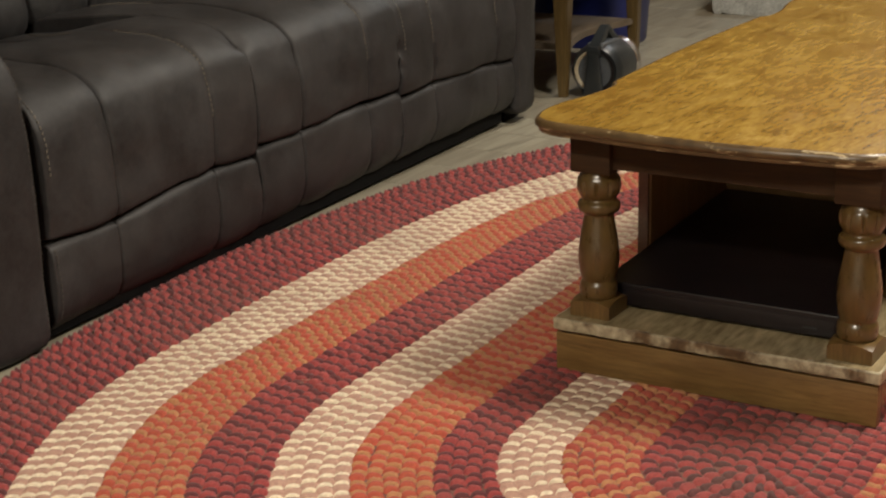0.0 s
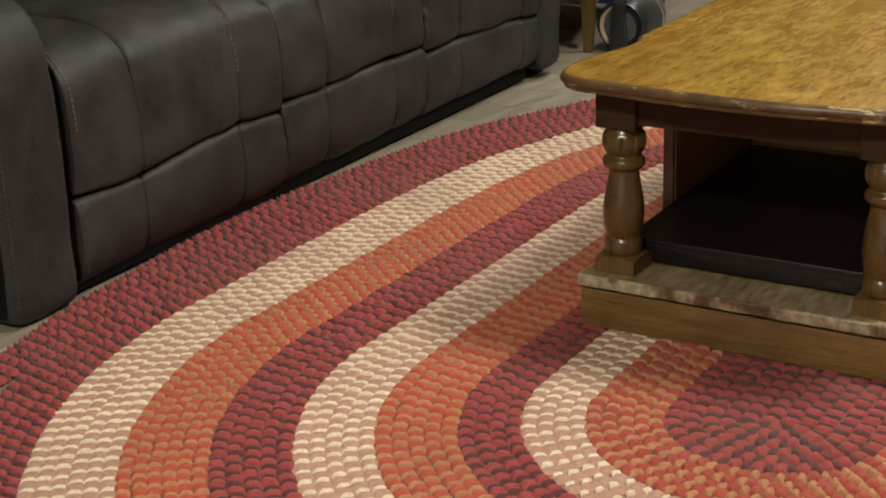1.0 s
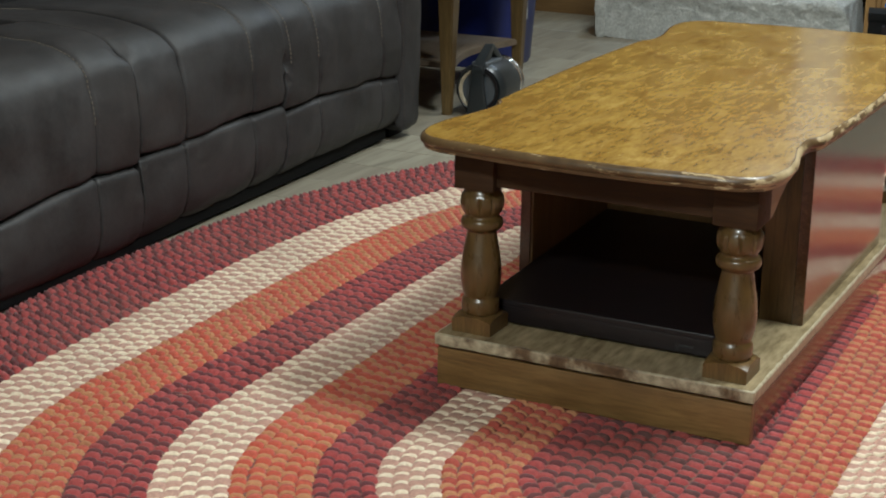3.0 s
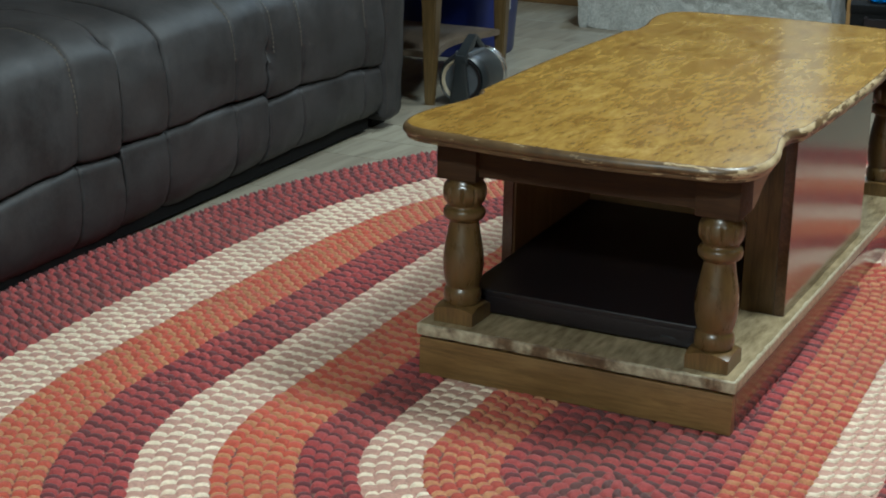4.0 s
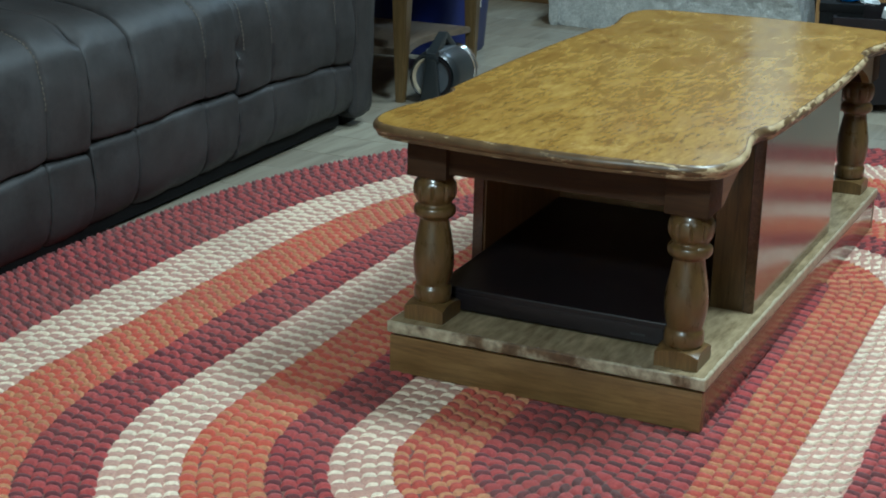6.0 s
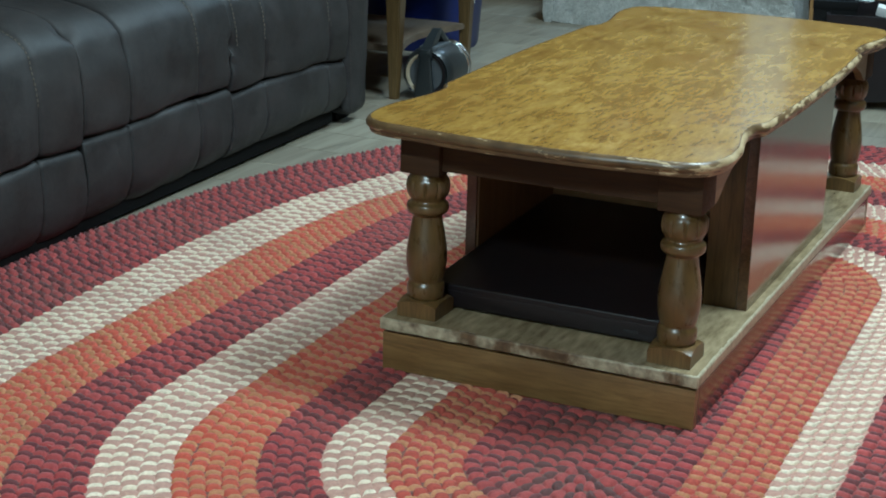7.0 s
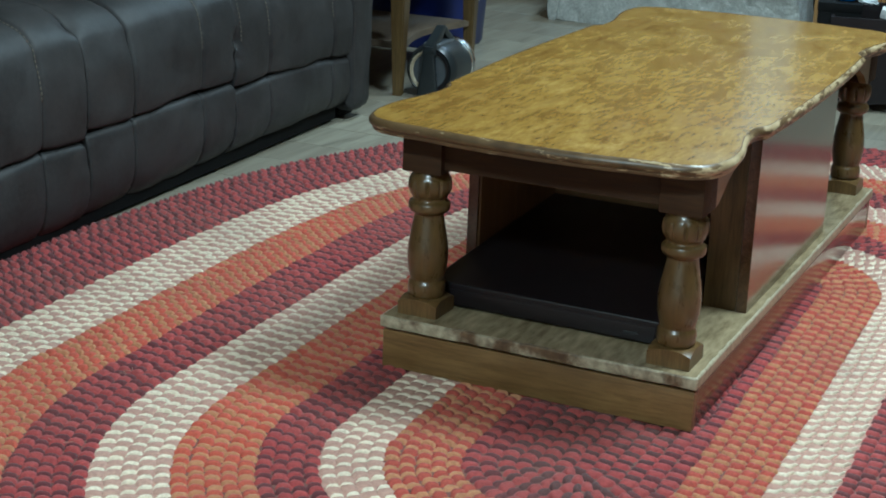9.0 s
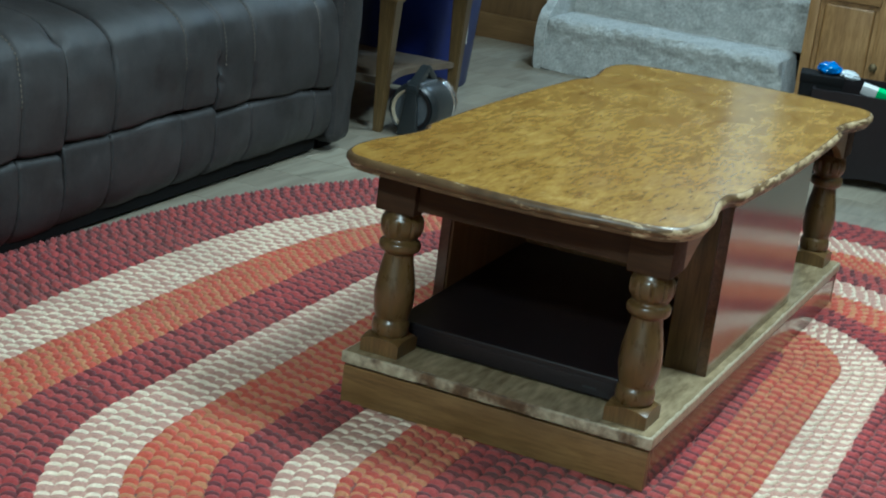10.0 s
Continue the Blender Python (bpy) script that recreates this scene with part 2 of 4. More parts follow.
MAT = {
    "top": burl_top(),
    "edge": worn_edge(),
    "oak": wood("dark_stained_oak", (0.078, 0.043, 0.013), (0.158, 0.092, 0.029), (0.250, 0.152, 0.053), 0, 1.0, 0.36),
    "oak_long": wood("dark_stained_oak_long", (0.072, 0.042, 0.012), (0.165, 0.102, 0.033), (0.265, 0.172, 0.064), 1, 1.0, 0.36),
    "oak_up": wood("dark_stained_oak_upright", (0.038, 0.020, 0.006), (0.105, 0.061, 0.018), (0.18, 0.110, 0.036), 2, 1.0, 0.34),
    "leg": wood("turned_oak", (0.048, 0.027, 0.008), (0.088, 0.053, 0.015), (0.132, 0.082, 0.025), 2, 1.0, 0.30, 6, 0.3),
    # shade below the table top put into the colour; also the dark edge line
    "oak_dark": wood("shaded_oak_and_dark_line", (0.015, 0.007, 0.003), (0.037, 0.018, 0.007), (0.062, 0.032, 0.012), 0, 1.0, 0.62),
    "side": gloss_side(),
    # niche woods: missing bounce light put into lighter colours, lightest on the back
    "niche": wood("lightened_niche_wood", (0.12, 0.062, 0.024), (0.23, 0.128, 0.052), (0.34, 0.205, 0.09), 2, 1.0, 0.45),
    "board": speckled("lightened_niche_back", (0.26, 0.16, 0.08), (0.42, 0.275, 0.15), 60, 0.7),
    "cap": speckled("rubbed_cap", (0.125, 0.094, 0.046), (0.37, 0.292, 0.170), 9, 0.24, stretch=(9, 2.2, 1), coarse=2.2),
    "leather": leather(),
    "leather_dark": speckled("black_frame_and_arm_shade", (0.006, 0.0055, 0.0055), (0.014, 0.0125, 0.012), 60, 0.8, specular=0.2),
    "thread": speckled("tan_thread", (0.09, 0.077, 0.060), (0.165, 0.141, 0.108), 200, 0.8),
    "thread_dark": speckled("brown_thread", (0.035, 0.030, 0.026), (0.075, 0.065, 0.055), 200, 0.8),
    "black": speckled("black_plastic", (0.0060, 0.0042, 0.0046), (0.012, 0.0088, 0.0096), 80, 0.42, bumps=0.05, specular=0.32),
    "black_matt": speckled("matt_black_and_shade", (0.003, 0.003, 0.003), (0.008, 0.008, 0.008), 120, 0.8, specular=0.12),
    "carpet": carpet(),
    "floor": plank_floor(),
    "gap": speckled("dark_joint", (0.02, 0.017, 0.013), (0.05, 0.042, 0.033), 30, 0.8),
    "endwood": wood("amber_oak", (0.052, 0.031, 0.009), (0.104, 0.067, 0.021), (0.170, 0.111, 0.041), 2, 1.0, 0.4),
    "endwood_y": wood("amber_oak_rail", (0.052, 0.031, 0.009), (0.104, 0.067, 0.021), (0.170, 0.111, 0.041), 1, 1.0, 0.4),
    "cupwood": wood("golden_oak", (0.13, 0.066, 0.018), (0.26, 0.148, 0.046), (0.40, 0.25, 0.095), 2, 0.9, 0.42),
    "cupwood_x": wood("golden_oak_rail", (0.13, 0.066, 0.018), (0.26, 0.148, 0.046), (0.40, 0.25, 0.095), 0, 0.9, 0.42),
    "shelf": speckled("dusty_shelf", (0.065, 0.048, 0.032), (0.15, 0.115, 0.08), 18, 0.55, stretch=(6, 1, 6)),
    "nosing": scuffed_nosing(),
    "panel": wood("panelling_oak", (0.085, 0.047, 0.016), (0.140, 0.082, 0.028), (0.190, 0.114, 0.042), 2, 0.8, 0.5),
    "panel_x": wood("skirting_oak", (0.11, 0.062, 0.021), (0.19, 0.112, 0.039), (0.26, 0.160, 0.062), 0, 0.8, 0.45),
    "paint": speckled("cream_wall_paint", (0.50, 0.46, 0.38), (0.60, 0.56, 0.47), 90, 0.85, bumps=0.1),
    "ceiling": speckled("white_ceiling_paint", (0.68, 0.66, 0.62), (0.78, 0.76, 0.72), 120, 0.9, bumps=0.2),
    "blue": speckled("blue_plastic", (0.005, 0.010, 0.085), (0.009, 0.017, 0.13), 40, 0.4, bumps=0.05),
    "label_white": speckled("white_paper", (0.62, 0.62, 0.6), (0.75, 0.75, 0.73), 60, 0.6, bumps=0),
    "label_red": speckled("red_print", (0.4, 0.03, 0.03), (0.5, 0.05, 0.05), 60, 0.6, bumps=0),
    "charcoal": speckled("charcoal_shell", (0.010, 0.012, 0.013), (0.022, 0.025, 0.027), 160, 0.34),
    "grey_plastic": speckled("grey_plastic", (0.05, 0.055, 0.06), (0.085, 0.09, 0.1), 50, 0.35, bumps=0.04),
    "beige": speckled("beige_ring", (0.28, 0.23, 0.15), (0.42, 0.36, 0.25), 60, 0.45, bumps=0.05),
    "chrome": speckled("chrome", (0.7, 0.7, 0.7), (0.85, 0.85, 0.85), 20, 0.12, 1.0, bumps=0.03),
    "brass": speckled("aged_brass", (0.10, 0.075, 0.035), (0.19, 0.145, 0.075), 30, 0.55, 0.7, bumps=0.05),
    "clear_blue": speckled("blue_film", (0.010, 0.06, 0.33), (0.04, 0.22, 0.62), 30, 0.10, bumps=0.1),
    "green": speckled("green_print", (0.05, 0.45, 0.10), (0.10, 0.62, 0.2), 40, 0.4, bumps=0),
    "plastic_white": speckled("milky_plastic", (0.5, 0.55, 0.58), (0.7, 0.74, 0.76), 40, 0.25, bumps=0.05),
    "crimson": wool("crimson_wool", (0.215, 0.026, 0.027), (0.38, 0.062, 0.055)),
    "coal": wool("charcoal_wool", (0.050, 0.016, 0.017), (0.110, 0.036, 0.034)),
    "maroon": wool("maroon_wool", (0.066, 0.0135, 0.016), (0.138, 0.028, 0.031)),
    "orange": wool("orange_wool", (0.31, 0.047, 0.024), (0.50, 0.096, 0.049)),
    "vermilion": wool("vermilion_wool", (0.26, 0.036, 0.022), (0.43, 0.077, 0.045)),
    "rust": wool("rust_wool", (0.33, 0.135, 0.055), (0.53, 0.255, 0.112)),
    "cream": wool("cream_wool", (0.64, 0.53, 0.37), (0.86, 0.75, 0.57)),
    "tan": wool("tan_wool", (0.34, 0.188, 0.137), (0.51, 0.31, 0.232)),
    "backing": speckled("rug_backing", (0.10, 0.04, 0.03), (0.18, 0.08, 0.06), 90, 0.95),
}
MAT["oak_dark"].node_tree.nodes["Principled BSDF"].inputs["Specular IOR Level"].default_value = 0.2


# ---------------------------------------------------------------- mesh tools
def link_mesh(name, bm, mat, smooth=True):
    me = bpy.data.meshes.new(name)
    bmesh.ops.recalc_face_normals(bm, faces=bm.faces)
    bm.to_mesh(me)
    bm.free()
    for m in mat if isinstance(mat, (list, tuple)) else [mat]:
        me.materials.append(m)
    if smooth:
        me.polygons.foreach_set("use_smooth", [True] * len(me.polygons))
        me.set_sharp_from_angle(angle=radians(38))
    return me


def part(name, bm, mat, parent, label="", m=None, smooth=True):
    ob = new(name, link_mesh(name, bm, mat, smooth) if isinstance(bm, bmesh.types.BMesh) else bm)
    ob.parent = parent
    if m is not None:
        ob.matrix_basis = m
    return tagged(ob, label)


def thing(name, label, category, m=None, group="", kind=""):
    ob = new(name)
    ob.empty_display_size = 0.1
    if m is not None:
        ob.matrix_world = m
    return tagged(ob, label, category, group, kind)


def box(x0, x1, y0, y1, z0, z1, bevel=0.003, seg=2):
    bm = bmesh.new()
    bmesh.ops.create_cube(bm, size=1)
    for v in bm.verts:
        v.co = Vector(((x0 + x1) / 2 + v.co.x * (x1 - x0), (y0 + y1) / 2 + v.co.y * (y1 - y0), (z0 + z1) / 2 + v.co.z * (z1 - z0)))
    if bevel:
        bmesh.ops.bevel(bm, geom=bm.edges[:], offset=bevel, segments=seg, affect="EDGES", profile=0.6)
    return bm


def lathe(profile, seg=32, flute=None):
    """A turned body round z from (radius, height) pairs; flute(z, angle) scales the radius."""
    bm = bmesh.new()
    rings = []
    for r, z in profile:
        ring = []
        for k in range(seg):
            a = 2 * math.pi * k / seg
            rr = r * (flute(z, a) if flute else 1)
            ring.append(bm.verts.new((rr * math.cos(a), rr * math.sin(a), z)))
        rings.append(ring)
    for a, b in zip(rings, rings[1:]):
        for k in range(seg):
            bm.faces.new((a[k], a[(k + 1) % seg], b[(k + 1) % seg], b[k]))
    bm.faces.new(rings[0][::-1])
    bm.faces.new(rings[-1])
    return bm


def smooth_line(points, steps=6):
    """Catmull-Rom through 2D points."""
    pts = [Vector(p) for p in points]
    out = []
    for i in range(len(pts) - 1):
        p0, p1, p2, p3 = pts[max(i - 1, 0)], pts[i], pts[i + 1], pts[min(i + 2, len(pts) - 1)]
        for k in range(steps):
            t = k / steps
            out.append(0.5 * (2 * p1 + (p2 - p0) * t + (2 * p0 - 5 * p1 + 4 * p2 - p3) * t * t + (3 * p1 - p0 - 3 * p2 + p3) * t ** 3))
    out.append(pts[-1])
    return out


def extrude_loop(outline, z0, z1, bevel=0.0):
    bm = bmesh.new()
    a = [bm.verts.new((x, y, z0)) for x, y in outline]
    b = [bm.verts.new((x, y, z1)) for x, y in outline]
    n = len(outline)
    for k in range(n):
        bm.faces.new((a[k], a[(k + 1) % n], b[(k + 1) % n], b[k]))
    bm.faces.new(a[::-1])
    bm.faces.new(b)
    if bevel:
        es = [e for e in bm.edges if abs(e.verts[0].co.z - e.verts[1].co.z) < 1e-6]
        bmesh.ops.bevel(bm, geom=es, offset=bevel, segments=2, affect="EDGES")
    return bm


def turned(bm, m):
    bmesh.ops.transform(bm, matrix=m, verts=bm.verts)
    return bm


# ---------------------------------------------------------------- the room
WEST, EAST, SOUTH, NORTH, HIGH = -1.98, 3.4, -4.2, 3.86, 2.42
floor = thing("floor", "grey-brown oak-look vinyl plank floor", "floor", kind="structure")
part("floor_slab", box(WEST - 0.2, EAST + 0.2, SOUTH - 0.2, 5.0, -0.12, -0.004, 0), MAT["gap"], floor)


def wall(name, x0, x1, y0, y1, z0, z1, mat, label):
    ob = new(name, link_mesh(name, box(x0, x1, y0, y1, z0, z1, 0), mat, False))
    return tagged(ob, label, "wall", kind="structure")


# west and east walls are out of view; their brown keeps bounced light low
wall("wall_west", WEST - 0.12, WEST, SOUTH - 0.12, NORTH + 0.12, 0, HIGH, MAT["panel"], "brown oak panelled wall behind the sofa")
wall("wall_east", EAST, EAST + 0.12, SOUTH - 0.12, NORTH + 0.12, 0, HIGH, MAT["panel"], "brown oak panelled wall")
# unseen, cream so that it fills the fronts with reflected light
wall("wall_south", WEST, EAST, SOUTH - 0.12, SOUTH, 0, HIGH, MAT["paint"], "unseen closing wall, cream to bounce light onto front faces")
wall("wall_north_left", WEST, -1.05, NORTH, NORTH + 0.12, 0, HIGH, MAT["panel"], "brown oak panelled wall beside the stairs")
# unseen, dark to keep a pale veil off the table top
wall("wall_north_right", -0.12, EAST, NORTH, NORTH + 0.12, 0, HIGH, MAT["panel"], "brown oak panelled wall beside the stairs")
# unseen landing walls, dark so the table top reflects one narrow streak
wall("landing_wall_left", -1.22, -1.05, NORTH + 0.12, 4.80, 0, HIGH, MAT["panel"], "brown oak panelled wall of the stair landing")
wall("landing_wall_right", -0.12, 0.0, NORTH + 0.12, 4.80, 0, HIGH, MAT["panel"], "brown oak panelled wall of the stair landing")
wall("landing_wall_end_left", -1.22, -0.70, 4.80, 4.92, 0, HIGH, MAT["panel"], "unseen brown end wall added beside the reflected strip")
# pale reflector added out of view; it makes the streak in the table top
wall("landing_reflector_strip", -0.70, -0.49, 4.80, 4.92, 0, HIGH, MAT["paint"], "unseen cream strip added for the streak reflected in the table top")
wall("landing_wall_end_right", -0.49, 0.0, 4.80, 4.92, 0, HIGH, MAT["panel"], "unseen brown end wall added beside the reflected strip")
tagged(new("landing_ceiling", link_mesh("landing_ceiling", box(-1.22, 0.0, NORTH, 4.92, HIGH, HIGH + 0.1, 0), MAT["ceiling"], False)), "white ceiling over the stair landing", "ceiling", kind="structure")
tagged(new("ceiling", link_mesh("ceiling", box(WEST - 0.12, EAST + 0.12, SOUTH - 0.12, NORTH, HIGH, HIGH + 0.1, 0), MAT["ceiling"], False)), "white painted ceiling", "ceiling", kind="structure")
skirting = new("baseboard", link_mesh("baseboard", box(WEST, -1.10, NORTH - 0.018, NORTH - 0.002, 0, 0.10, 0.004), MAT["panel_x"]))
rail = new("trim", link_mesh("trim", box(WEST, -1.10, NORTH - 0.016, NORTH - 0.002, 0.335, 0.372, 0.005), MAT["panel_x"]))
tagged(rail, "amber oak moulding along the panelled wall", "trim", kind="structure")
tagged(skirting, "amber oak baseboard along the panelled wall", "baseboard", kind="structure")

# ---------------------------------------------------------------- stairs
def stairs():
    """A straight carpeted flight with rounded nosings."""
    ob = thing("stairs", "stairs covered in grey cut-pile carpet", "stairs", kind="structure")
    rise, going, y0, x1 = 0.198, 0.255, 3.400, -0.158
    for i in range(3):
        n = 110
        bm = bmesh.new()
        prof = [(0.0, 0.0), (0.0, 0.10), (-0.003, 0.135), (-0.009, 0.158), (-0.011, 0.174), (-0.004, 0.189), (0.016, 0.198), (0.09, 0.2), (0.18, 0.2), (going + 0.01, 0.2)]
        prof = smooth_line(prof, 6)
        rows = []
        left, right = -1.075, x1 if i == 0 else -0.124
        for k in range(n + 1):
            x = left + (right - left) * k / n
            row = []
            for py, pz in prof:
                lean = -0.030 * max(0.0, 1 - (n - k) / 16) ** 1.3 * (pz / 0.2) ** 3 if i < 2 else 0.0
                edge = 0.014 * (max(0, 1 - (x - left) / 0.035) ** 2 + max(0, 1 - (right - x) / 0.055) ** 2) if i == 0 else 0
                p = Vector((x + lean, y0 + i * going + py + edge, i * rise + pz - (0.020 * edge / 0.014 if pz > 0.15 else 0)))
                d = noise.fractal(p * 36, 0.8, 2.0, 3) * 0.0052 + noise.noise(p * 7) * 0.004
                row.append(bm.verts.new(p + Vector((0, -d, d))))
            rows.append(row)
        for a, b in zip(rows, rows[1:]):
            for j in range(len(prof) - 1):
                bm.faces.new((a[j], b[j], b[j + 1], a[j + 1]))
        for row, x in ((rows[0], left), (rows[-1], right)):
            low = [bm.verts.new((x, y0 + (i + 1) * going, i * rise - 0.0)), bm.verts.new((x, y0 + i * going, i * rise - 0.0))]
            bm.faces.new(row + low)
        part("stair_step", bm, MAT["carpet"], ob)
    edge = [(3.392, 0.0)] + [tuple(p) for p in smooth_line([(3.388, 0.06), (3.386, 0.13), (3.392, 0.176), (3.408, 0.203), (3.45, 0.235), (3.65, 0.376)], 5)] + [(3.855, 0.522), (3.855, 0.0)]
    bm = extrude_loop(edge, 0.0, 0.040, 0.008)
    bmesh.ops.triangulate(bm, faces=bm.faces)
    bmesh.ops.subdivide_edges(bm, edges=[e for e in bm.edges if e.calc_length() > 0.03], cuts=3, use_grid_fill=True)
    for v in bm.verts:
        v.co.z += 0.004 * noise.noise(v.co * 30)
    turned(bm, Matrix(((0, 0, 1, -1.100), (1, 0, 0, 0), (0, 1, 0, 0), (0, 0, 0, 1))))
    part("stringer", bm, MAT["carpet"], ob, "sloping carpeted side of the flight")
    part("landing", box(-1.045, -0.124, y0 + 3 * going, 4.797, 0.42, 3 * rise + 0.002, 0.01), MAT["carpet"], ob)
    return ob


stairs()

# ---------------------------------------------------------------- braided rug
RUG_A, RUG_B = Vector((0.420, -0.212)), Vector((0.392, 0.772))


def rug_point(s, r, total):
    """Point and outward direction at arc length s on the ring of radius r."""
    axis = RUG_B - RUG_A
    length = axis.length
    u = axis / length
    n = Vector((u.y, -u.x))
    s = s % total
    if s < length:
        return RUG_A + u * s + n * r, n
    s -= length
    half = math.pi * r
    if s < half:
        a = s / r
        d = n * math.cos(a) + u * math.sin(a)
        return RUG_B + d * r, d
    s -= half
    if s < length:
        return RUG_B - u * s - n * r, -n
    a = (s - length) / r
    d = -n * math.cos(a) - u * math.sin(a)
    return RUG_A + d * r, d


def settle(q):
    """The rug's slight push out of true beside the sofa."""
    pull = 0.05 * math.exp(-((q.y - 1.05) / 0.35) ** 2 - ((q.x + 0.6) / 0.22) ** 2)
    tuck = 0.06 * math.exp(-((q.y - 0.2) / 0.5) ** 2) * min(1.0, max(0.0, (-0.62 - q.x) / 0.2))
    return q + Vector((pull - tuck, 0))


def parted(p, d, r):
    """The outer three braids have come loose from the rest along one stretch."""
    if r < 1.167 or p.y > RUG_A.y or p.x > RUG_A.x:
        return p
    a = math.degrees(math.atan2(p.y - RUG_A.y, p.x - RUG_A.x))
    u = min(1.0, max(0.0, (a + 162) / 8)) * min(1.0, max(0.0, (-128 - a) / 12))
    return p + d * 0.024 * u ** 0.8


def rug():
    bands = [
        (0.000, 0.105, 4, ("crimson", "coal")),
        (0.105, 0.158, 2, ("crimson", "maroon")),
        (0.158, 0.272, 5, ("vermilion", "rust")),
        (0.272, 0.364, 4, ("cream", "tan")),
        (0.364, 0.456, 4, ("crimson", "maroon")),
        (0.456, 0.575, 5, ("orange", "rust")),
        (0.575, 0.690, 5, ("cream", "tan")),
        (0.690, 0.808, 5, ("crimson", "maroon")),
        (0.808, 0.932, 6, ("orange", "rust")),
        (0.932, 1.062, 6, ("cream", "tan")),
        (1.062, 1.245, 8, ("crimson", "maroon")),
    ]
    ob = thing("braided_rug", "oval braided wool rug in red, orange and cream rings", "rug")
    length = (RUG_B - RUG_A).length
    out = []
    for k in range(120):
        p, d = rug_point((2 * length + 2 * math.pi * 1.160) * k / 120, 1.160, 2 * length + 2 * math.pi * 1.160)
        p = settle(p)
        out.append((p.x, p.y))
    part("rug_backing", extrude_loop(out, 0.0006, 0.0055), MAT["backing"], ob)
    # one plump strand end in (along, across, height): rounded, with one side drawn out to a tail that dives under the next
    nu, nv = 5, 8
    lobe, quads = [], []
    for j in range(nv):
        for i in range(nu):
            a, b = 2 * i / (nu - 1) - 1, 2 * j / (nv - 1) - 1
            tail = max(0.0, b - 0.1) / 0.9
            taper = (1 - 0.15 * tail) * math.sqrt(max(0.0, 1 - 0.75 * abs(b) ** 3))
            h = max(0.0, 1 - a * a) ** 0.6 * max(0.0, 1 - abs(b) ** 4) ** 0.55
            lobe.append((a * taper, b, h, tail ** 1.3))
    for j in range(nv - 1):
        for i in range(nu - 1):
            k = j * nu + i
            quads.append((k, k + 1, k + nu + 1, k + nu))
    lobe = np.array(lobe)
    rng = random.Random(5)
    done = 0
    for r0, r1, count, names in bands:
        step = (r1 - r0) / count
        pale = "cream" in names
        outer = r1 > 1.2
        for row in range(count):
            r = r0 + (row + 0.5) * step
            done += 1
            total = 2 * length + 2 * math.pi * r
            n = 2 * max(4, round(total / 0.0316))
            faces, mats, spots = [], [], []
            # half length along the braid, half width across it, height, reach and narrowing of the tail: the bold strand, then the quiet one
            if pale:
                kinds = ((0.0048, 0.53, 0.0060, 0.0155, 0.86), (0.0150, 0.62, 0.0050, 0.0020, 0.0))
            elif "rust" in names:
                kinds = ((0.0114, 0.56, 0.0084, 0.0085, 0.40), (0.0074, 0.56, 0.0080, 0.0085, 0.30))
            else:
                kinds = ((0.0116, 0.56, 0.0084, 0.0080, 0.40), (0.0080, 0.54, 0.0076, 0.0070, 0.20))
            slant = -0.0014 if pale else -0.0050 if outer else -0.0040
            start = -0.0150 * done if outer else 0.0135 * done
            loose = 0.5 if pale else 1.0
            for i in range(n):
                s = total * (i + rng.uniform(-0.13, 0.13) * loose) / n + start
                p, d = rug_point(s, r, total)
                p = parted(p, d, r)
                spots.append((p.x, p.y, d.x, d.y, 1 + rng.uniform(-0.18, 0.16), slant + rng.uniform(-0.0018, 0.0018), rng.uniform(-0.11, 0.11) * step * loose, rng.uniform(-0.0012, 0.0010), *kinds[i % 2]))
                base = i * nu * nv
                faces += [tuple(base + k for k in f) for f in quads]
                mats += [i % 2] * len(quads)
            px, py, dx, dy, grow, lean, shift, lift, along, across, high, reach, narrow = [c[:, None] for c in np.array(spots).T]
            a, b, h, bend = lobe.T
            w = a * along * grow * (1 - narrow * bend) + b * lean - bend * reach * (1 if outer else -1)
            c = b * step * across * (0.9 + 0.1 * grow) + shift
            x, y = px - dy * w + dx * c, py + dx * w + dy * c
            x += 0.05 * np.exp(-((y - 1.05) / 0.35) ** 2 - ((x + 0.6) / 0.22) ** 2) - 0.06 * np.exp(-((y - 0.2) / 0.5) ** 2) * np.clip((-0.62 - x) / 0.2, 0, 1)
            z = 0.0048 + (high + lift) * h + 0.0032 * bend * (narrow > 0.5) * (1 - a * a) + 0.0004 * np.sin(x * 610 + y * 170) * np.sin(y * 530 - x * 90)
            points = np.stack([x, y, z], -1).reshape(-1, 3).tolist()
            if pale:
                # the wool shows through the seam between two braids
                base, count_s = len(points), round(total / 0.012)
                for k in range(count_s):
                    p, d = rug_point((total + math.pi * step) * k / count_s, r + step / 2, total + math.pi * step)
                    for off, up in ((-0.0050, 0.0056), (0.0, 0.0064), (0.0050, 0.0056)):
                        q = settle(p + d * (off + 0.0006 * math.sin(k * 1.9)))
                        points.append((q.x, q.y, up))
                    for e in (0, 1):
                        a0, a1 = base + 3 * k + e, base + 3 * ((k + 1) % count_s) + e
                        faces.append((a0, a0 + 1, a1 + 1, a1))
                        mats.append(1)
            me = bpy.data.meshes.new("braid")
            me.from_pydata(points, [], faces)
            for name in names:
                me.materials.append(MAT[name])
            me.polygons.foreach_set("material_index", mats)
            me.polygons.foreach_set("use_smooth", [True] * len(faces))
            part("braid", me, None, ob)
    return ob


rug()

# ---------------------------------------------------------------- low table
TOP, CX, CY = 0.438, 0.268, 0.622


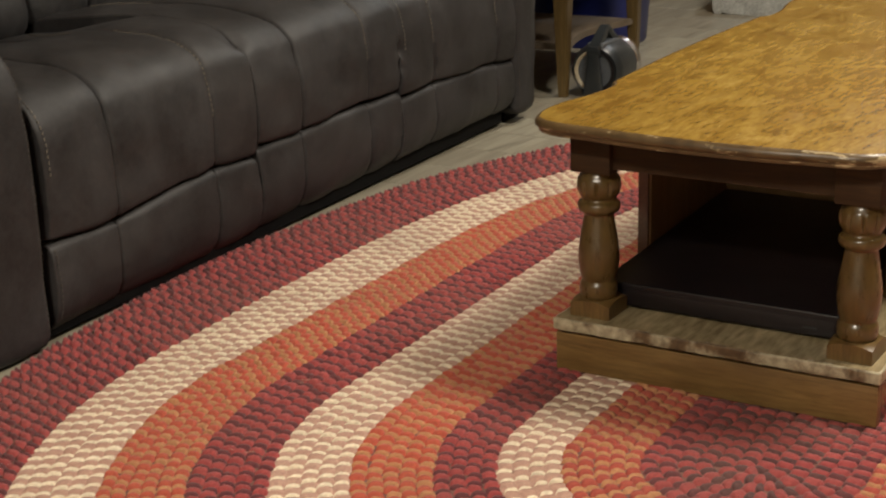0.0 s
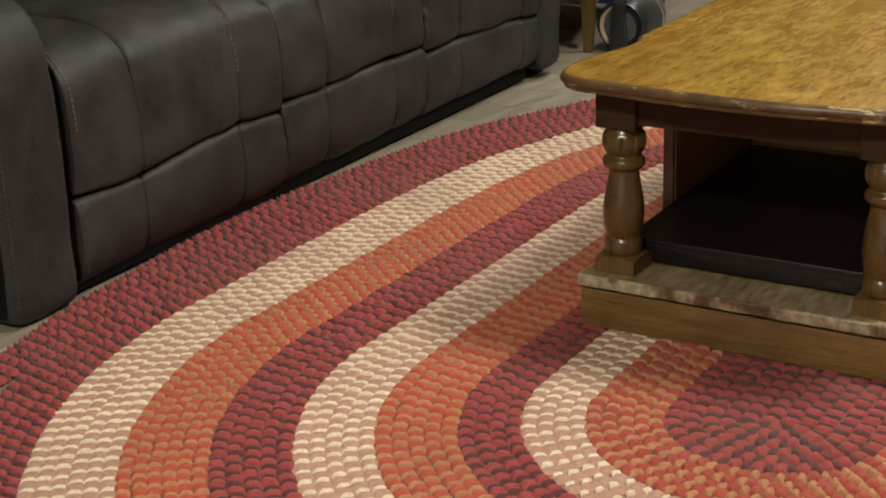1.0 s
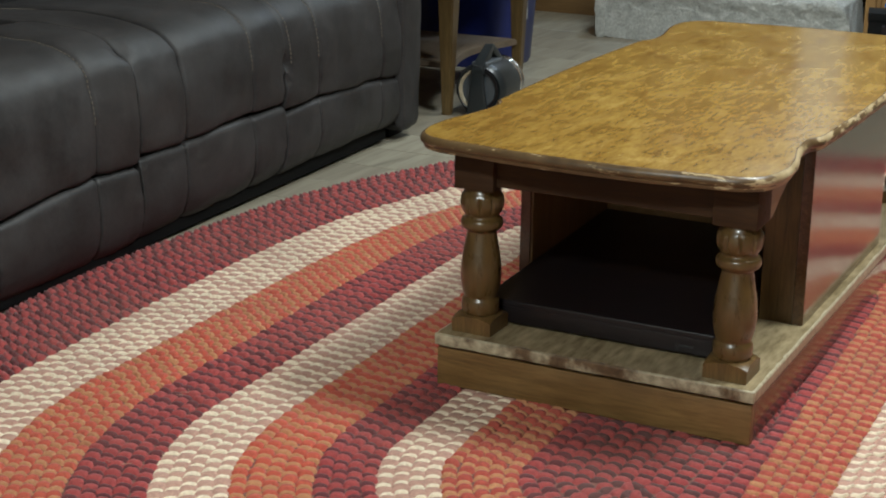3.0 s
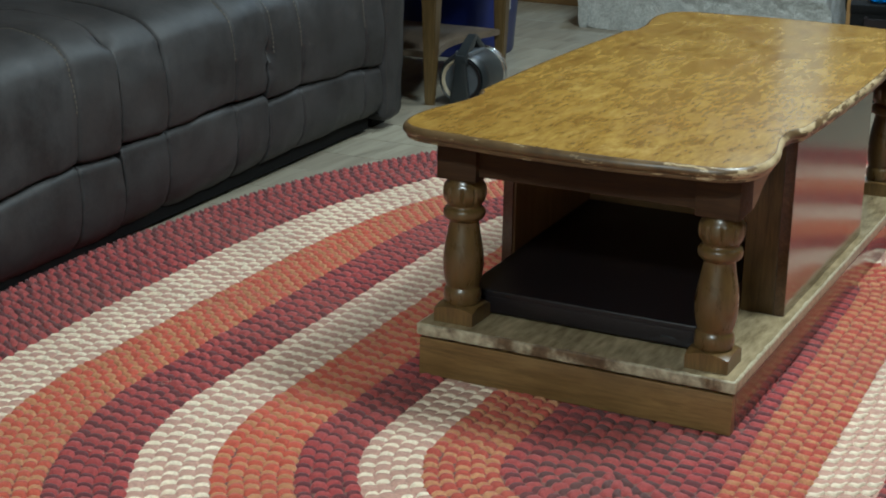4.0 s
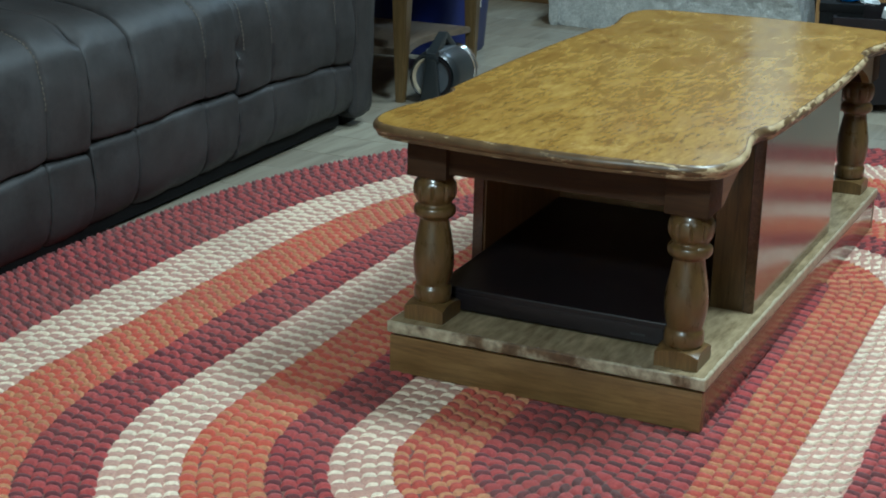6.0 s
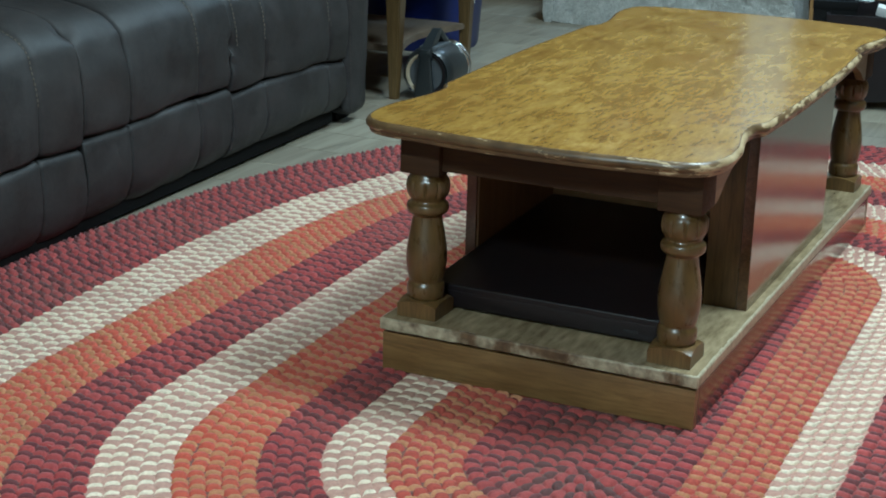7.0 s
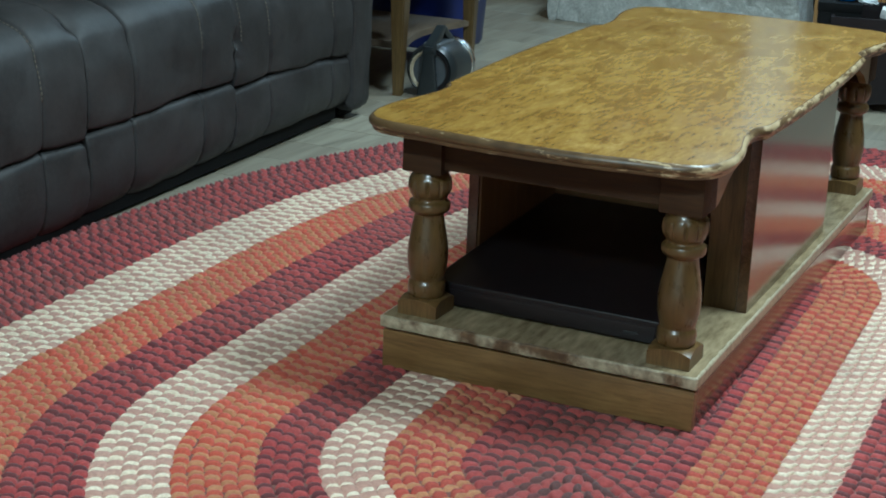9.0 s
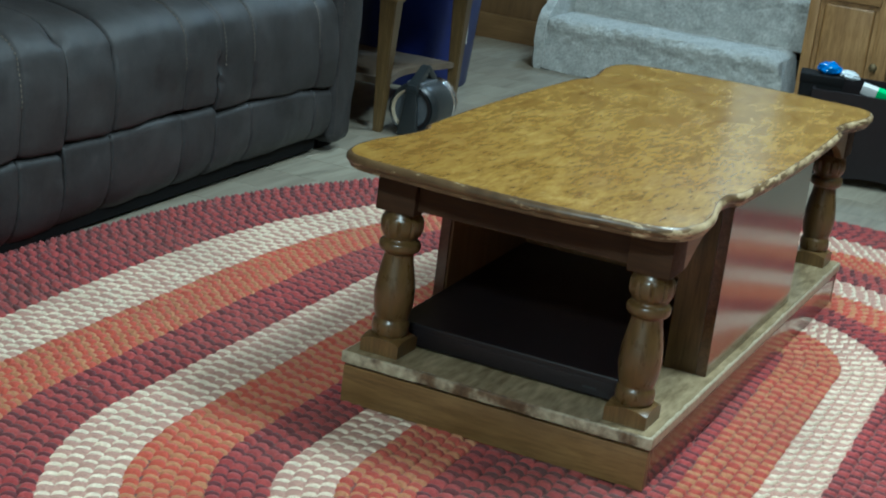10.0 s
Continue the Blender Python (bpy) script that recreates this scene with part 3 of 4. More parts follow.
def top_outline(grow=0.0):
    """Serpentine outline: rounded corners, a waist, then a stepped swell along each long side."""
    quarter = [(0.0, -0.690), (0.10, -0.686), (0.17, -0.676), (0.215, -0.672), (0.248, -0.662), (0.272, -0.640), (0.284, -0.605), (0.287, -0.565), (0.283, -0.520),
               (0.272, -0.470), (0.2645, -0.425), (0.2635, -0.385), (0.266, -0.366), (0.2745, -0.352)]
    swell = [(0.2745, -0.352), (0.2785, -0.335), (0.2825, -0.24), (0.286, -0.12), (0.287, 0.0)]
    q = smooth_line(quarter, 4)[:-1] + smooth_line(swell, 4)
    right = [Vector(p) for p in q]
    right = right + [Vector((p.x, -p.y)) for p in right[-2::-1]]
    pts = right + [Vector((-p.x - 0.023 * min(1.0, p.x / 0.2), p.y)) for p in right[-2:0:-1]]
    pts = [Vector((p.x, p.y + 0.018 * max(0.0, min(1.0, p.y / 0.5)))) for p in pts]
    out = []
    n = len(pts)
    for i, p in enumerate(pts):
        t = (pts[(i + 1) % n] - pts[i - 1]).normalized()
        out.append(p + Vector((t.y, -t.x)) * grow)
    return out


def coffee_table():
    ob = thing("coffee_table", "worn oak coffee table with turned legs, serpentine top and central cabinet", "coffee table", pose(CX, CY, 0))
    hx, hy, ground = 0.268, 0.616, 0.0105
    back, leg_y = 0.634, {-1: -0.5715, 1: 0.596}
    # top
    part("tabletop", extrude_loop([tuple(p) for p in top_outline(-0.0058)], TOP - 0.02, TOP), MAT["top"], ob, "mottled honey-brown laminate top")
    bm = bmesh.new()
    rings = []
    for g, z in ((-0.0066, TOP - 0.0015), (-0.0056, TOP + 0.0003), (-0.0036, TOP - 0.0006), (-0.0010, TOP - 0.0028), (0.0012, TOP - 0.007), (0.0005, TOP - 0.012), (-0.003, TOP - 0.0155), (-0.0045, TOP - 0.0165), (-0.0045, TOP - 0.019),
                 (-0.0065, TOP - 0.0225), (-0.014, TOP - 0.0235)):
        rings.append([bm.verts.new((p.x, p.y, z)) for p in top_outline(g)])
    n = len(rings[0])
    for a, b in zip(rings, rings[1:]):
        for k in range(n):
            bm.faces.new((a[k], b[k], b[(k + 1) % n], a[(k + 1) % n]))
    groove = bmesh.new()
    lines = [[groove.verts.new((p.x, p.y, TOP + 0.0004)) for p in top_outline(g)] for g in (-0.0060, -0.0071)]
    for k in range(n):
        groove.faces.new((lines[0][k], lines[0][(k + 1) % n], lines[1][(k + 1) % n], lines[1][k]))
    part("edge_line", groove, MAT["oak_dark"], ob, "dark line where the laminate meets the edge")
    part("edge_moulding", bm, MAT["edge"], ob, "brown moulded edge worn to pale wood")
    part("top_underside", extrude_loop([tuple(p) for p in top_outline(-0.0135)], TOP - 0.0232, TOP - 0.0205), MAT["oak_long"], ob)
    # aprons and corner blocks: oak darkened, shade under the top put into its colour
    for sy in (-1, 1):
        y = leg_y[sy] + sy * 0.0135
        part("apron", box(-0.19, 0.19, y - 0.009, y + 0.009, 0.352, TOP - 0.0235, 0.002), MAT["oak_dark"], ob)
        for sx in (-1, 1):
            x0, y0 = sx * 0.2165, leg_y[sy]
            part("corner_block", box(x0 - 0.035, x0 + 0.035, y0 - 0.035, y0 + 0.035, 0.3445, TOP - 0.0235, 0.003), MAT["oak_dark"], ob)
    for sx in (-1, 1):
        for sy in (-1, 1):
            # bracket-shaped side apron running from the corner block to the cabinet
            pts = [(0.0, TOP - 0.0235), (0.0, 0.346), (0.012, 0.347), (0.03, 0.356), (0.05, 0.369), (0.075, 0.380), (0.10, 0.389), (0.13, 0.404), (0.15, 0.4135), (0.15, TOP - 0.0235)]
            bm = bmesh.new()
            a = [bm.verts.new((-0.008, u, v)) for u, v in pts]
            b = [bm.verts.new((0.008, u, v)) for u, v in pts]
            for k in range(len(pts)):
                bm.faces.new((a[k], a[(k + 1) % len(pts)], b[(k + 1) % len(pts)], b[k]))
            bm.faces.new(a[::-1])
            bm.faces.new(b)
            turned(bm, Matrix.Translation((sx * 0.2425, leg_y[sy] - sy * 0.0353, 0)) @ Matrix.Diagonal((1, -sy, 1, 1)))
            part("side_apron", bm, MAT["oak_long"], ob)
    # turned legs
    prof = smooth_line([(0.0270, 0.1295), (0.0302, 0.134), (0.0314, 0.144), (0.0306, 0.153), (0.0282, 0.1575), (0.0278, 0.1605), (0.0300, 0.168), (0.0328, 0.184), (0.0338, 0.199), (0.0330, 0.215), (0.0300, 0.235), (0.0266, 0.254),
                        (0.0246, 0.267), (0.0252, 0.2725), (0.0305, 0.2755), (0.0340, 0.280), (0.0346, 0.2855), (0.0335, 0.291), (0.0284, 0.2955), (0.0282, 0.299), (0.0318, 0.304), (0.0352, 0.313), (0.0357, 0.322), (0.0342, 0.331), (0.0300, 0.338), (0.0275, 0.3448)], 4)

    def flute(z, a):
        if 0.298 < z < 0.337:
            w = math.sin((z - 0.298) / 0.039 * math.pi)
            return 1 - 0.10 * w * max(0.0, math.cos(a * 10)) ** 8
        return 1.0

    leg_mesh = link_mesh("leg", lathe([tuple(p) for p in prof], 60, flute), MAT["leg"])
    bm = bmesh.new()
    n, hw = 14, 0.035
    grid = []
    for j in range(n + 1):
        row = []
        for i in range(n + 1):
            x, y = -hw + 2 * hw * i / n, -hw + 2 * hw * j / n
            r = math.hypot(x, y)
            z = 0.1298 if r < 0.030 else 0.1298 - (r - 0.030) * 0.25 - max(0, r - 0.040) * 0.30
            row.append(bm.verts.new((x, y, z)))
        grid.append(row)
    for j in range(n):
        for i in range(n):
            bm.faces.new((grid[j][i], grid[j][i + 1], grid[j + 1][i + 1], grid[j + 1][i]))
    rim = grid[0][:] + [grid[j][n] for j in range(1, n + 1)] + grid[n][n - 1::-1] + [grid[j][0] for j in range(n - 1, 0, -1)]
    low = [bm.verts.new((v.co.x, v.co.y, 0.1005)) for v in rim]
    for k in range(len(rim)):
        bm.faces.new((low[k], low[(k + 1) % len(rim)], rim[(k + 1) % len(rim)], rim[k]))
    bm.faces.new(low[::-1])
    foot_mesh = link_mesh("foot_block", bm, MAT["oak_up"])
    for sy in (-1, 1):
        for sx in (-1, 1):
            leg = part("leg", leg_mesh, None, ob, "", pose(sx * 0.2165, leg_y[sy], 0))
            part("foot_block", foot_mesh, None, leg)
    # plinth
    for y in (-hy, back):
        part("plinth_board", box(-hx, hx, y - 0.009, y + 0.009, ground, 0.0752, 0.0015), MAT["oak"], ob)
    for sx in (-1, 1):
        part("plinth_board", box(sx * (hx - 0.009) - 0.009, sx * (hx - 0.009) + 0.009, -hy + 0.0092, back - 0.0092, ground, 0.0752, 0.0015), MAT["oak_long"] if sx < 0 else MAT["side"], ob)
    bm = box(-hx - 0.0004, hx + 0.0004, -hy - 0.0094, back + 0.0094, 0.080, 0.1006, 0)
    for v in bm.verts:
        d = noise.noise(v.co * 30) * 0.0012
        v.co += Vector((d, d, d * 0.4))
    cap = part("plinth_cap", bm, MAT["cap"], ob, "cap of the plinth, rubbed pale")
    for x0, x1, y0, y1 in ((-hx - 0.004, hx + 0.004, -hy - 0.013, -hy - 0.0052), (-hx - 0.004, hx + 0.004, back + 0.0052, back + 0.013),
                           (-hx - 0.004, -hx + 0.0038, -hy - 0.0050, back + 0.0050), (hx - 0.0038, hx + 0.004, -hy - 0.0050, back + 0.0050)):
        bm = box(x0, x1, y0, y1, 0.0798, 0.1004, 0.0039, 4)
        cuts = [e for e in bm.edges if e.calc_length() > 0.2]
        bmesh.ops.subdivide_edges(bm, edges=cuts, cuts=60)
        for v in bm.verts:
            v.co += Vector((0.0011, 0.0011, 0.0008)) * noise.noise(v.co * 26) + Vector((0, 0, 0.0006 * noise.noise(v.co * 90)))
        part("nosing", bm, MAT["nosing"], cap, "scuffed rounded nosing")
    # cabinet in the middle: shiny sides, dark end panels
    y0, y1 = -0.300, 0.250
    for sx in (-1, 1):
        part("side_panel", box(min(sx * 0.236, sx * 0.2545), max(sx * 0.236, sx * 0.2545), y0 - (0.034 if sx < 0 else 0), y1, 0.1007, 0.4142, 0), MAT["side"], ob, "glossy lacquered side panel", None, False)
    part("stile", box(0.178, 0.2355, y0 + 0.001, y0 + 0.019, 0.1007, 0.4142, 0.0015), MAT["oak_up"], ob)
    part("inner_lining", box(-0.2355, -0.2315, y0 - 0.030, 0.029, 0.1007, 0.4142, 0), MAT["niche"], ob, "dull brown lining of the open niche")
    part("niche_back", box(-0.2355, 0.2355, 0.030, 0.044, 0.1007, 0.4142, 0), MAT["board"], ob, "back of the niche, its colour lightened for missing bounce light")
    part("end_panel", box(-0.2355, 0.2355, y1 - 0.017, y1 - 0.003, 0.1007, 0.4142, 0.001), MAT["oak_up"], ob)
    return ob


coffee_table()


def black_box():
    ob = thing("media_box", "flat black electronics box lying in the table's open niche", "box", pose(0.268, 0.622, 0.1006, 0, 0, 0))
    x0, x1, y0, y1 = -0.229, 0.176, -0.5350, 0.020
    casing = box(x0, x1, y0, y1, 0.004, 0.0435, 0.0035, 3)
    for v in casing.verts:
        if v.co.y > y0 + 0.1 and v.co.z > 0.02:
            v.co.z += 0.018
    part("casing", casing, MAT["black"], ob)
    part("front_strip", box(x0 + 0.006, x1 - 0.006, y0 - 0.0012, y0 + 0.0012, 0.008, 0.033, 0.0005), MAT["black"], ob, "glossy strip along the front")
    part("badge", box(0.118, 0.142, y0 - 0.0022, y0 - 0.0008, 0.016, 0.0195, 0.0003), MAT["charcoal"], ob, "small grey badge")
    for x in (x0 + 0.03, x1 - 0.03):
        for y in (y0 + 0.025, y1 - 0.025):
            part("foot", lathe([(0.011, 0.0), (0.012, 0.001), (0.012, 0.0045)], 20), MAT["black_matt"], ob, "", pose(x, y, 0))


black_box()


# ---------------------------------------------------------------- sofa
def puff(profile, y0, y1, seams, pillow=0.012, end=0.03, ruck=0.003, seed=0, steps=5, warp=None, dimples=()):
    """A stuffed panel: a closed (x, z) profile swept along y, drawn in at the seams (y, depth, width, share left low down) and the ends. Returns the mesh and a point finder."""
    line = smooth_line(profile, steps)
    n = len(line)
    c = sum(line, Vector((0, 0))) / n
    norm = []
    for i in range(n):
        t = (line[min(i + 1, n - 1)] - line[max(i - 1, 0)]).normalized()
        d = Vector((t.y, -t.x))
        norm.append(d if d.dot(line[i] - c) > 0 else -d)
    stops = [y0] + [s[0] for s in seams] + [y1]
    top = max(p.y for p in line)

    def inset(y, z):
        v = 0.0
        for s, depth, wide, keep in seams:
            s += 0.004 * noise.noise((z * 9, s * 5, seed))
            fade = keep + (1 - keep) * min(1.0, max(0.0, (z - top + 0.16) / 0.12))
            v += depth * fade * (math.exp(-((y - s) / wide) ** 2) + 0.22 * math.exp(-((y - s) / (wide * 4.5)) ** 2))
        for a, b in zip(stops, stops[1:]):
            if a <= y <= b and b > a:
                u = 2 * (y - a) / (b - a) - 1
                v -= pillow * (1 - u * u)
        for e in (y - y0, y1 - y):
            if e < end:
                q = 1 - max(0.0, e) / end
                v += end * 0.9 * (1 - math.sqrt(max(0.0, 1 - q * q)))
        for dy, dz, wide, depth in dimples:
            v += depth * math.exp(-((y - dy) ** 2 + (z - dz) ** 2) / wide ** 2)
        return v

    def at(i, y, lift=0.0):
        p = line[i]
        q = Vector((p.x, y, p.y))
        near = min([abs(y - s[0]) for s in seams] + [y - y0, y1 - y])
        pucker = 0.0022 * math.exp(-(near / 0.03) ** 2) * noise.noise(Vector((q.x * 10, q.y * 6, (q.x + q.z) * 75 + seed)))
        d = -inset(y, p.y) + lift + pucker + ruck * (noise.noise(q * 5 + Vector((seed, 0, 0))) + 0.6 * noise.noise(q * 13 + Vector((0, seed, 0))) + 0.3 * noise.noise(Vector((q.x * 18, q.y * 42, q.z * 12))))
        q = Vector((p.x + norm[i].x * d, y, p.y + norm[i].y * d))
        return warp(q) if warp else q

    ys = set()
    count = max(16, int((y1 - y0) / 0.012))
    for k in range(count + 1):
        ys.add(round(y0 + (y1 - y0) * k / count, 5))
    for s, _, wide, _ in seams:
        for k in range(-8, 9):
            ys.add(round(s + k * wide * 0.5, 5))
    for k in range(7):
        f = end * (1 - math.cos(k / 6 * math.pi / 2))
        ys.add(round(y0 + f, 5))
        ys.add(round(y1 - f, 5))
    ys = sorted(y for y in ys if y0 <= y <= y1)
    bm = bmesh.new()
    rows = [[bm.verts.new(at(i, y)) for i in range(n)] for y in ys]
    for a, b in zip(rows, rows[1:]):
        for i in range(n):
            j = (i + 1) % n
            bm.faces.new((a[i], a[j], b[j], b[i]))
    bm.faces.new(rows[0])
    bm.faces.new(rows[-1][::-1])
    return bm, at, n


def stitches(at, n, lo, hi, y, lift=0.0012, every=0.0105, length=0.0060):
    """Short threads along the profile at one y."""
    bm = bmesh.new()
    path = [at(i, y, lift) for i in range(int(lo * n), int(hi * n))]
    acc = 0.0
    for p, q in zip(path, path[1:]):
        d = q - p
        ln = d.length
        if ln < 1e-6:
            continue
        d /= ln
        while acc < ln:
            m = (p + d * acc)
            m4 = Matrix.Translation(m) @ d.to_track_quat("X", "Z").to_matrix().to_4x4() @ Matrix.Diagonal((length, 0.0022, 0.0016, 1))
            bmesh.ops.create_cube(bm, size=1, matrix=m4)
            acc += every
        acc -= ln
    return bm


def cord(points, radius=0.0016, sides=6):
    """A thin round cord through 3D points."""
    bm = bmesh.new()
    rings = []
    for i, p in enumerate(points):
        t = (points[min(i + 1, len(points) - 1)] - points[max(i - 1, 0)]).normalized()
        u = t.orthogonal().normalized()
        w = t.cross(u)
        rings.append([bm.verts.new(p + u * radius * math.cos(a) + w * radius * math.sin(a)) for a in [2 * math.pi * k / sides for k in range(sides)]])
    for a, b in zip(rings, rings[1:]):
        for k in range(sides):
            bm.faces.new((a[k], a[(k + 1) % sides], b[(k + 1) % sides], b[k]))
    return bm


def sofa():
    """Three-seat reclining sofa; local y runs along it, +x is its front."""
    ob = thing("sofa", "dark brown-grey leather three-seat recliner sofa with tan stitching", "sofa", pose(-0.845, -0.465, 0, 0, 0, 1.9))
    L, arm = 2.128, 0.168
    far = 1.992
    lea = MAT["leather"]
    # added black blocks stand for the dark shade under the arms
    for y in (0.006, far + 0.006):
        part("arm_shade_block", box(-0.86, -0.045, y + 0.03, y + 0.11, 0.0, 0.030, 0.003), MAT["black_matt"], ob)
    # added black strip stands for the shade below the footrests, over lit floor
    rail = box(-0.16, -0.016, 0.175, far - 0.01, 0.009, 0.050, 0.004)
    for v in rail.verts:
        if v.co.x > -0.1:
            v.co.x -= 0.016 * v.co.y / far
    part("footrest_shade_strip", rail, MAT["black_matt"], ob, "black strip under the footrests, standing for the shade there")
    part("base_frame", box(-0.86, -0.105, 0.175, far - 0.01, 0.066, 0.24, 0.01), MAT["leather_dark"], ob)
    for x in (-0.8, -0.25):
        for y in (0.2, far - 0.06):
            part("foot", lathe([(0.02, 0.0), (0.026, 0.045)], 16), MAT["black"], ob, "", pose(x, y, 0))
    # span, seams (y, depth, width, share left low down), stitched seams, lower edge of the cushion, dimples
    seats = [
        (0.187, 0.817, ((0.370, 0.013, 0.0042, 0.35), (0.670, 0.0055, 0.0045, 0.9)), (0.664, 0.199), ((0.19, 0.37, 0.515, 0.665, 0.815), (0.190, 0.186, 0.198, 0.210, 0.200)), ((0.812, 0.438, 0.018, 0.012),)),
        (0.817, 1.398, ((0.982, 0.016, 0.0044, 0.45), (1.256, 0.0045, 0.0045, 0.9)), (1.250,), ((0.818, 0.976, 1.11, 1.242, 1.394), (0.219, 0.216, 0.222, 0.222, 0.216)), ((0.820, 0.438, 0.018, 0.010), (1.394, 0.325, 0.013, 0.011), (1.394, 0.285, 0.011, 0.008))),
        (1.398, 1.990, ((1.560, 0.0075, 0.0045, 0.6), (1.888, 0.0055, 0.0045, 0.9)), (1.420, 1.553, 1.882), ((1.4, 1.542, 1.67, 1.82, 2.0), (0.202, 0.206, 0.204, 0.201, 0.187)), ((1.401, 0.325, 0.014, 0.012), (1.401, 0.285, 0.011, 0.008))),
    ]
    under = ((0.19, 0.37, 0.66, 0.80, 0.96, 1.23, 1.38, 1.53, 1.81, 2.0), (0.013, 0.015, 0.018, 0.024, 0.028, 0.033, 0.036, 0.040, 0.043, 0.043))
    for k, (a, b, seams, sewn, edge, dimples) in enumerate(seats):
        def hang(q, edge=edge, k=k):
            low = float(np.interp(q.y, *edge))
            dip = 0.030 * max(0.0, min(1.0, (-0.26 - q.x) / 0.22)) if k == 0 else 0.0
            crown = 0.008 * math.sin(max(0.0, min(1.0, (q.y - 0.19) / 1.8)) * math.pi) if q.z > 0.4 else 0.0
            return q + Vector((0, 0, (low - 0.208) * max(0.0, min(1.0, (0.42 - q.z) / 0.2)) - dip - 0.010 + crown))

        seat_prof = [(-0.60, 0.40), (-0.585, 0.445), (-0.45, 0.462), (-0.28, 0.474), (-0.14, 0.470), (-0.06, 0.453), (-0.013, 0.415), (0.004, 0.36), (0.008, 0.29), (0.006, 0.236), (-0.006, 0.2165), (-0.06, 0.215), (-0.3, 0.23), (-0.58, 0.30)]
        bm, at, n = puff(seat_prof, a + 0.001, b - 0.001, seams, 0.0022, 0.0055, 0.0056, seed=a * 7 + 1, warp=hang, dimples=dimples)
        seat = part("seat_cushion", bm, lea, ob)
        for s in sewn:
            part("stitching", stitches(at, n, 0.26, 0.60, s), MAT["thread"], seat, "tan stitching")
        # raised welt where the seam runs back over the seat
        for s, lean in ((seams[0][0], -0.05), (seams[1][0], 0.06)):
            lo, hi = int(0.13 * n), int(0.24 * n)
            part("welt", cord([at(i, s + lean * ((hi - i) / (hi - lo)) ** 1.5, 0.0008) for i in range(lo, hi + 1)], 0.0013), MAT["thread"], seat, "pale welt along the seam")
        foot_prof = [(-0.10, 0.188), (-0.03, 0.197), (-0.001, 0.190), (0.006, 0.164), (0.009, 0.115), (0.004, 0.070), (-0.012, 0.038), (-0.038, 0.022), (-0.10, 0.024)]

        def lift(q, edge=edge):
            low = float(np.interp(q.y, *edge)) - 0.006
            base = float(np.interp(q.y, *under)) - 0.020
            f = min(1.0, max(0.0, (q.z - 0.02) / 0.17))
            return q + Vector((0, 0, (low - 0.196) * f + base * (1 - f)))

        fseams = [(s[0] + 0.002, 0.0060, 0.0034, 1.0) for s in seams]
        bm, at, n = puff(foot_prof, a + 0.001, b - 0.001, fseams, 0.0018, 0.0045, 0.0045, seed=a * 3 + 5, warp=lift)
        rest = part("footrest", bm, lea, ob)
        if k == 0:
            part("stitching", stitches(at, n, 0.30, 0.72, a + 0.010), MAT["thread_dark"], rest)
    # back cushions, leaning
    backs = [(0.150, 0.815, ((0.545, 0.018, 0.006, 1), (0.640, 0.018, 0.006, 1))), (0.815, 1.262, ((1.000, 0.022, 0.006, 1), (1.175, 0.005, 0.006, 1))),
             (1.262, 2.015, ((1.430, 0.010, 0.012, 1), (1.600, 0.008, 0.006, 1), (1.700, 0.006, 0.006, 1), (1.880, 0.010, 0.006, 1)))]
    for a, b, seam in backs:
        prof = [(-0.64, 0.40), (-0.585, 0.415), (-0.562, 0.46), (-0.580, 0.53), (-0.625, 0.62), (-0.690, 0.74), (-0.765, 0.88), (-0.82, 0.965), (-0.88, 0.985), (-0.95, 0.94), (-0.92, 0.8), (-0.84, 0.6), (-0.75, 0.42)]
        bm, at, n = puff(prof, a + 0.001, b - 0.001, seam, 0.016, 0.060, 0.010, seed=a * 9 + 2, dimples=((a + 0.01, 0.62, 0.03, 0.012),))
        back = part("back_cushion", bm, lea, ob)
        for s in seam[-2:]:
            part("stitching", stitches(at, n, 0.12, 0.5, s[0] - 0.009), MAT["thread_dark"], back)
    part("back_frame", box(-1.04, -0.88, 0.10, L - 0.10, 0.05, 0.93, 0.03, 4), lea, ob)
    # arms
    for near in (True, False):
        y0, wide, rise = (0.0, arm, 0.010) if near else (far, L - far, 0.034)
        prof = [(-0.90, 0.04), (-0.93, 0.30), (-0.90, 0.50), (-0.80, 0.560), (-0.55, 0.568), (-0.28, 0.565), (-0.13, 0.556), (-0.05, 0.528), (-0.013, 0.475), (0.002, 0.40), (0.006, 0.25), (0.008, 0.13), (0.010, 0.06), (0.008, rise + 0.012), (-0.004, rise), (-0.06, rise), (-0.2, rise), (-0.5, rise), (-0.84, rise), (-0.89, rise + 0.004)]
        def tuck(q, near=near):
            return q if near else q - Vector((0, 0.028 * max(0.0, (q.y - far) / (L - far)) * max(0.0, 1 - q.z / 0.3), 0))

        bm, at, n = puff(prof, y0, y0 + wide, (), 0.007, 0.022, 0.0035, seed=3 + y0, warp=tuck)
        a = part("arm", bm, lea, ob)
        for y in (y0 + 0.014, y0 + wide - 0.014) if near else (y0 + 0.014,):
            part("stitching", stitches(at, n, 0.24, 0.66, y, 0.0004), MAT["thread_dark"], a)
        if near:
            # added black panel puts the shade of the outer leather side into colour
            out = [(-0.87, 0.030), (-0.006, 0.026)] + [tuple(p) for p in smooth_line([(-0.004, 0.10), (-0.008, 0.25), (-0.014, 0.40), (-0.030, 0.474), (-0.070, 0.522), (-0.14, 0.543), (-0.28, 0.551), (-0.55, 0.553)], 4)] + [(-0.80, 0.545), (-0.87, 0.48)]
            bm = extrude_loop(out, -0.002, 0.008)
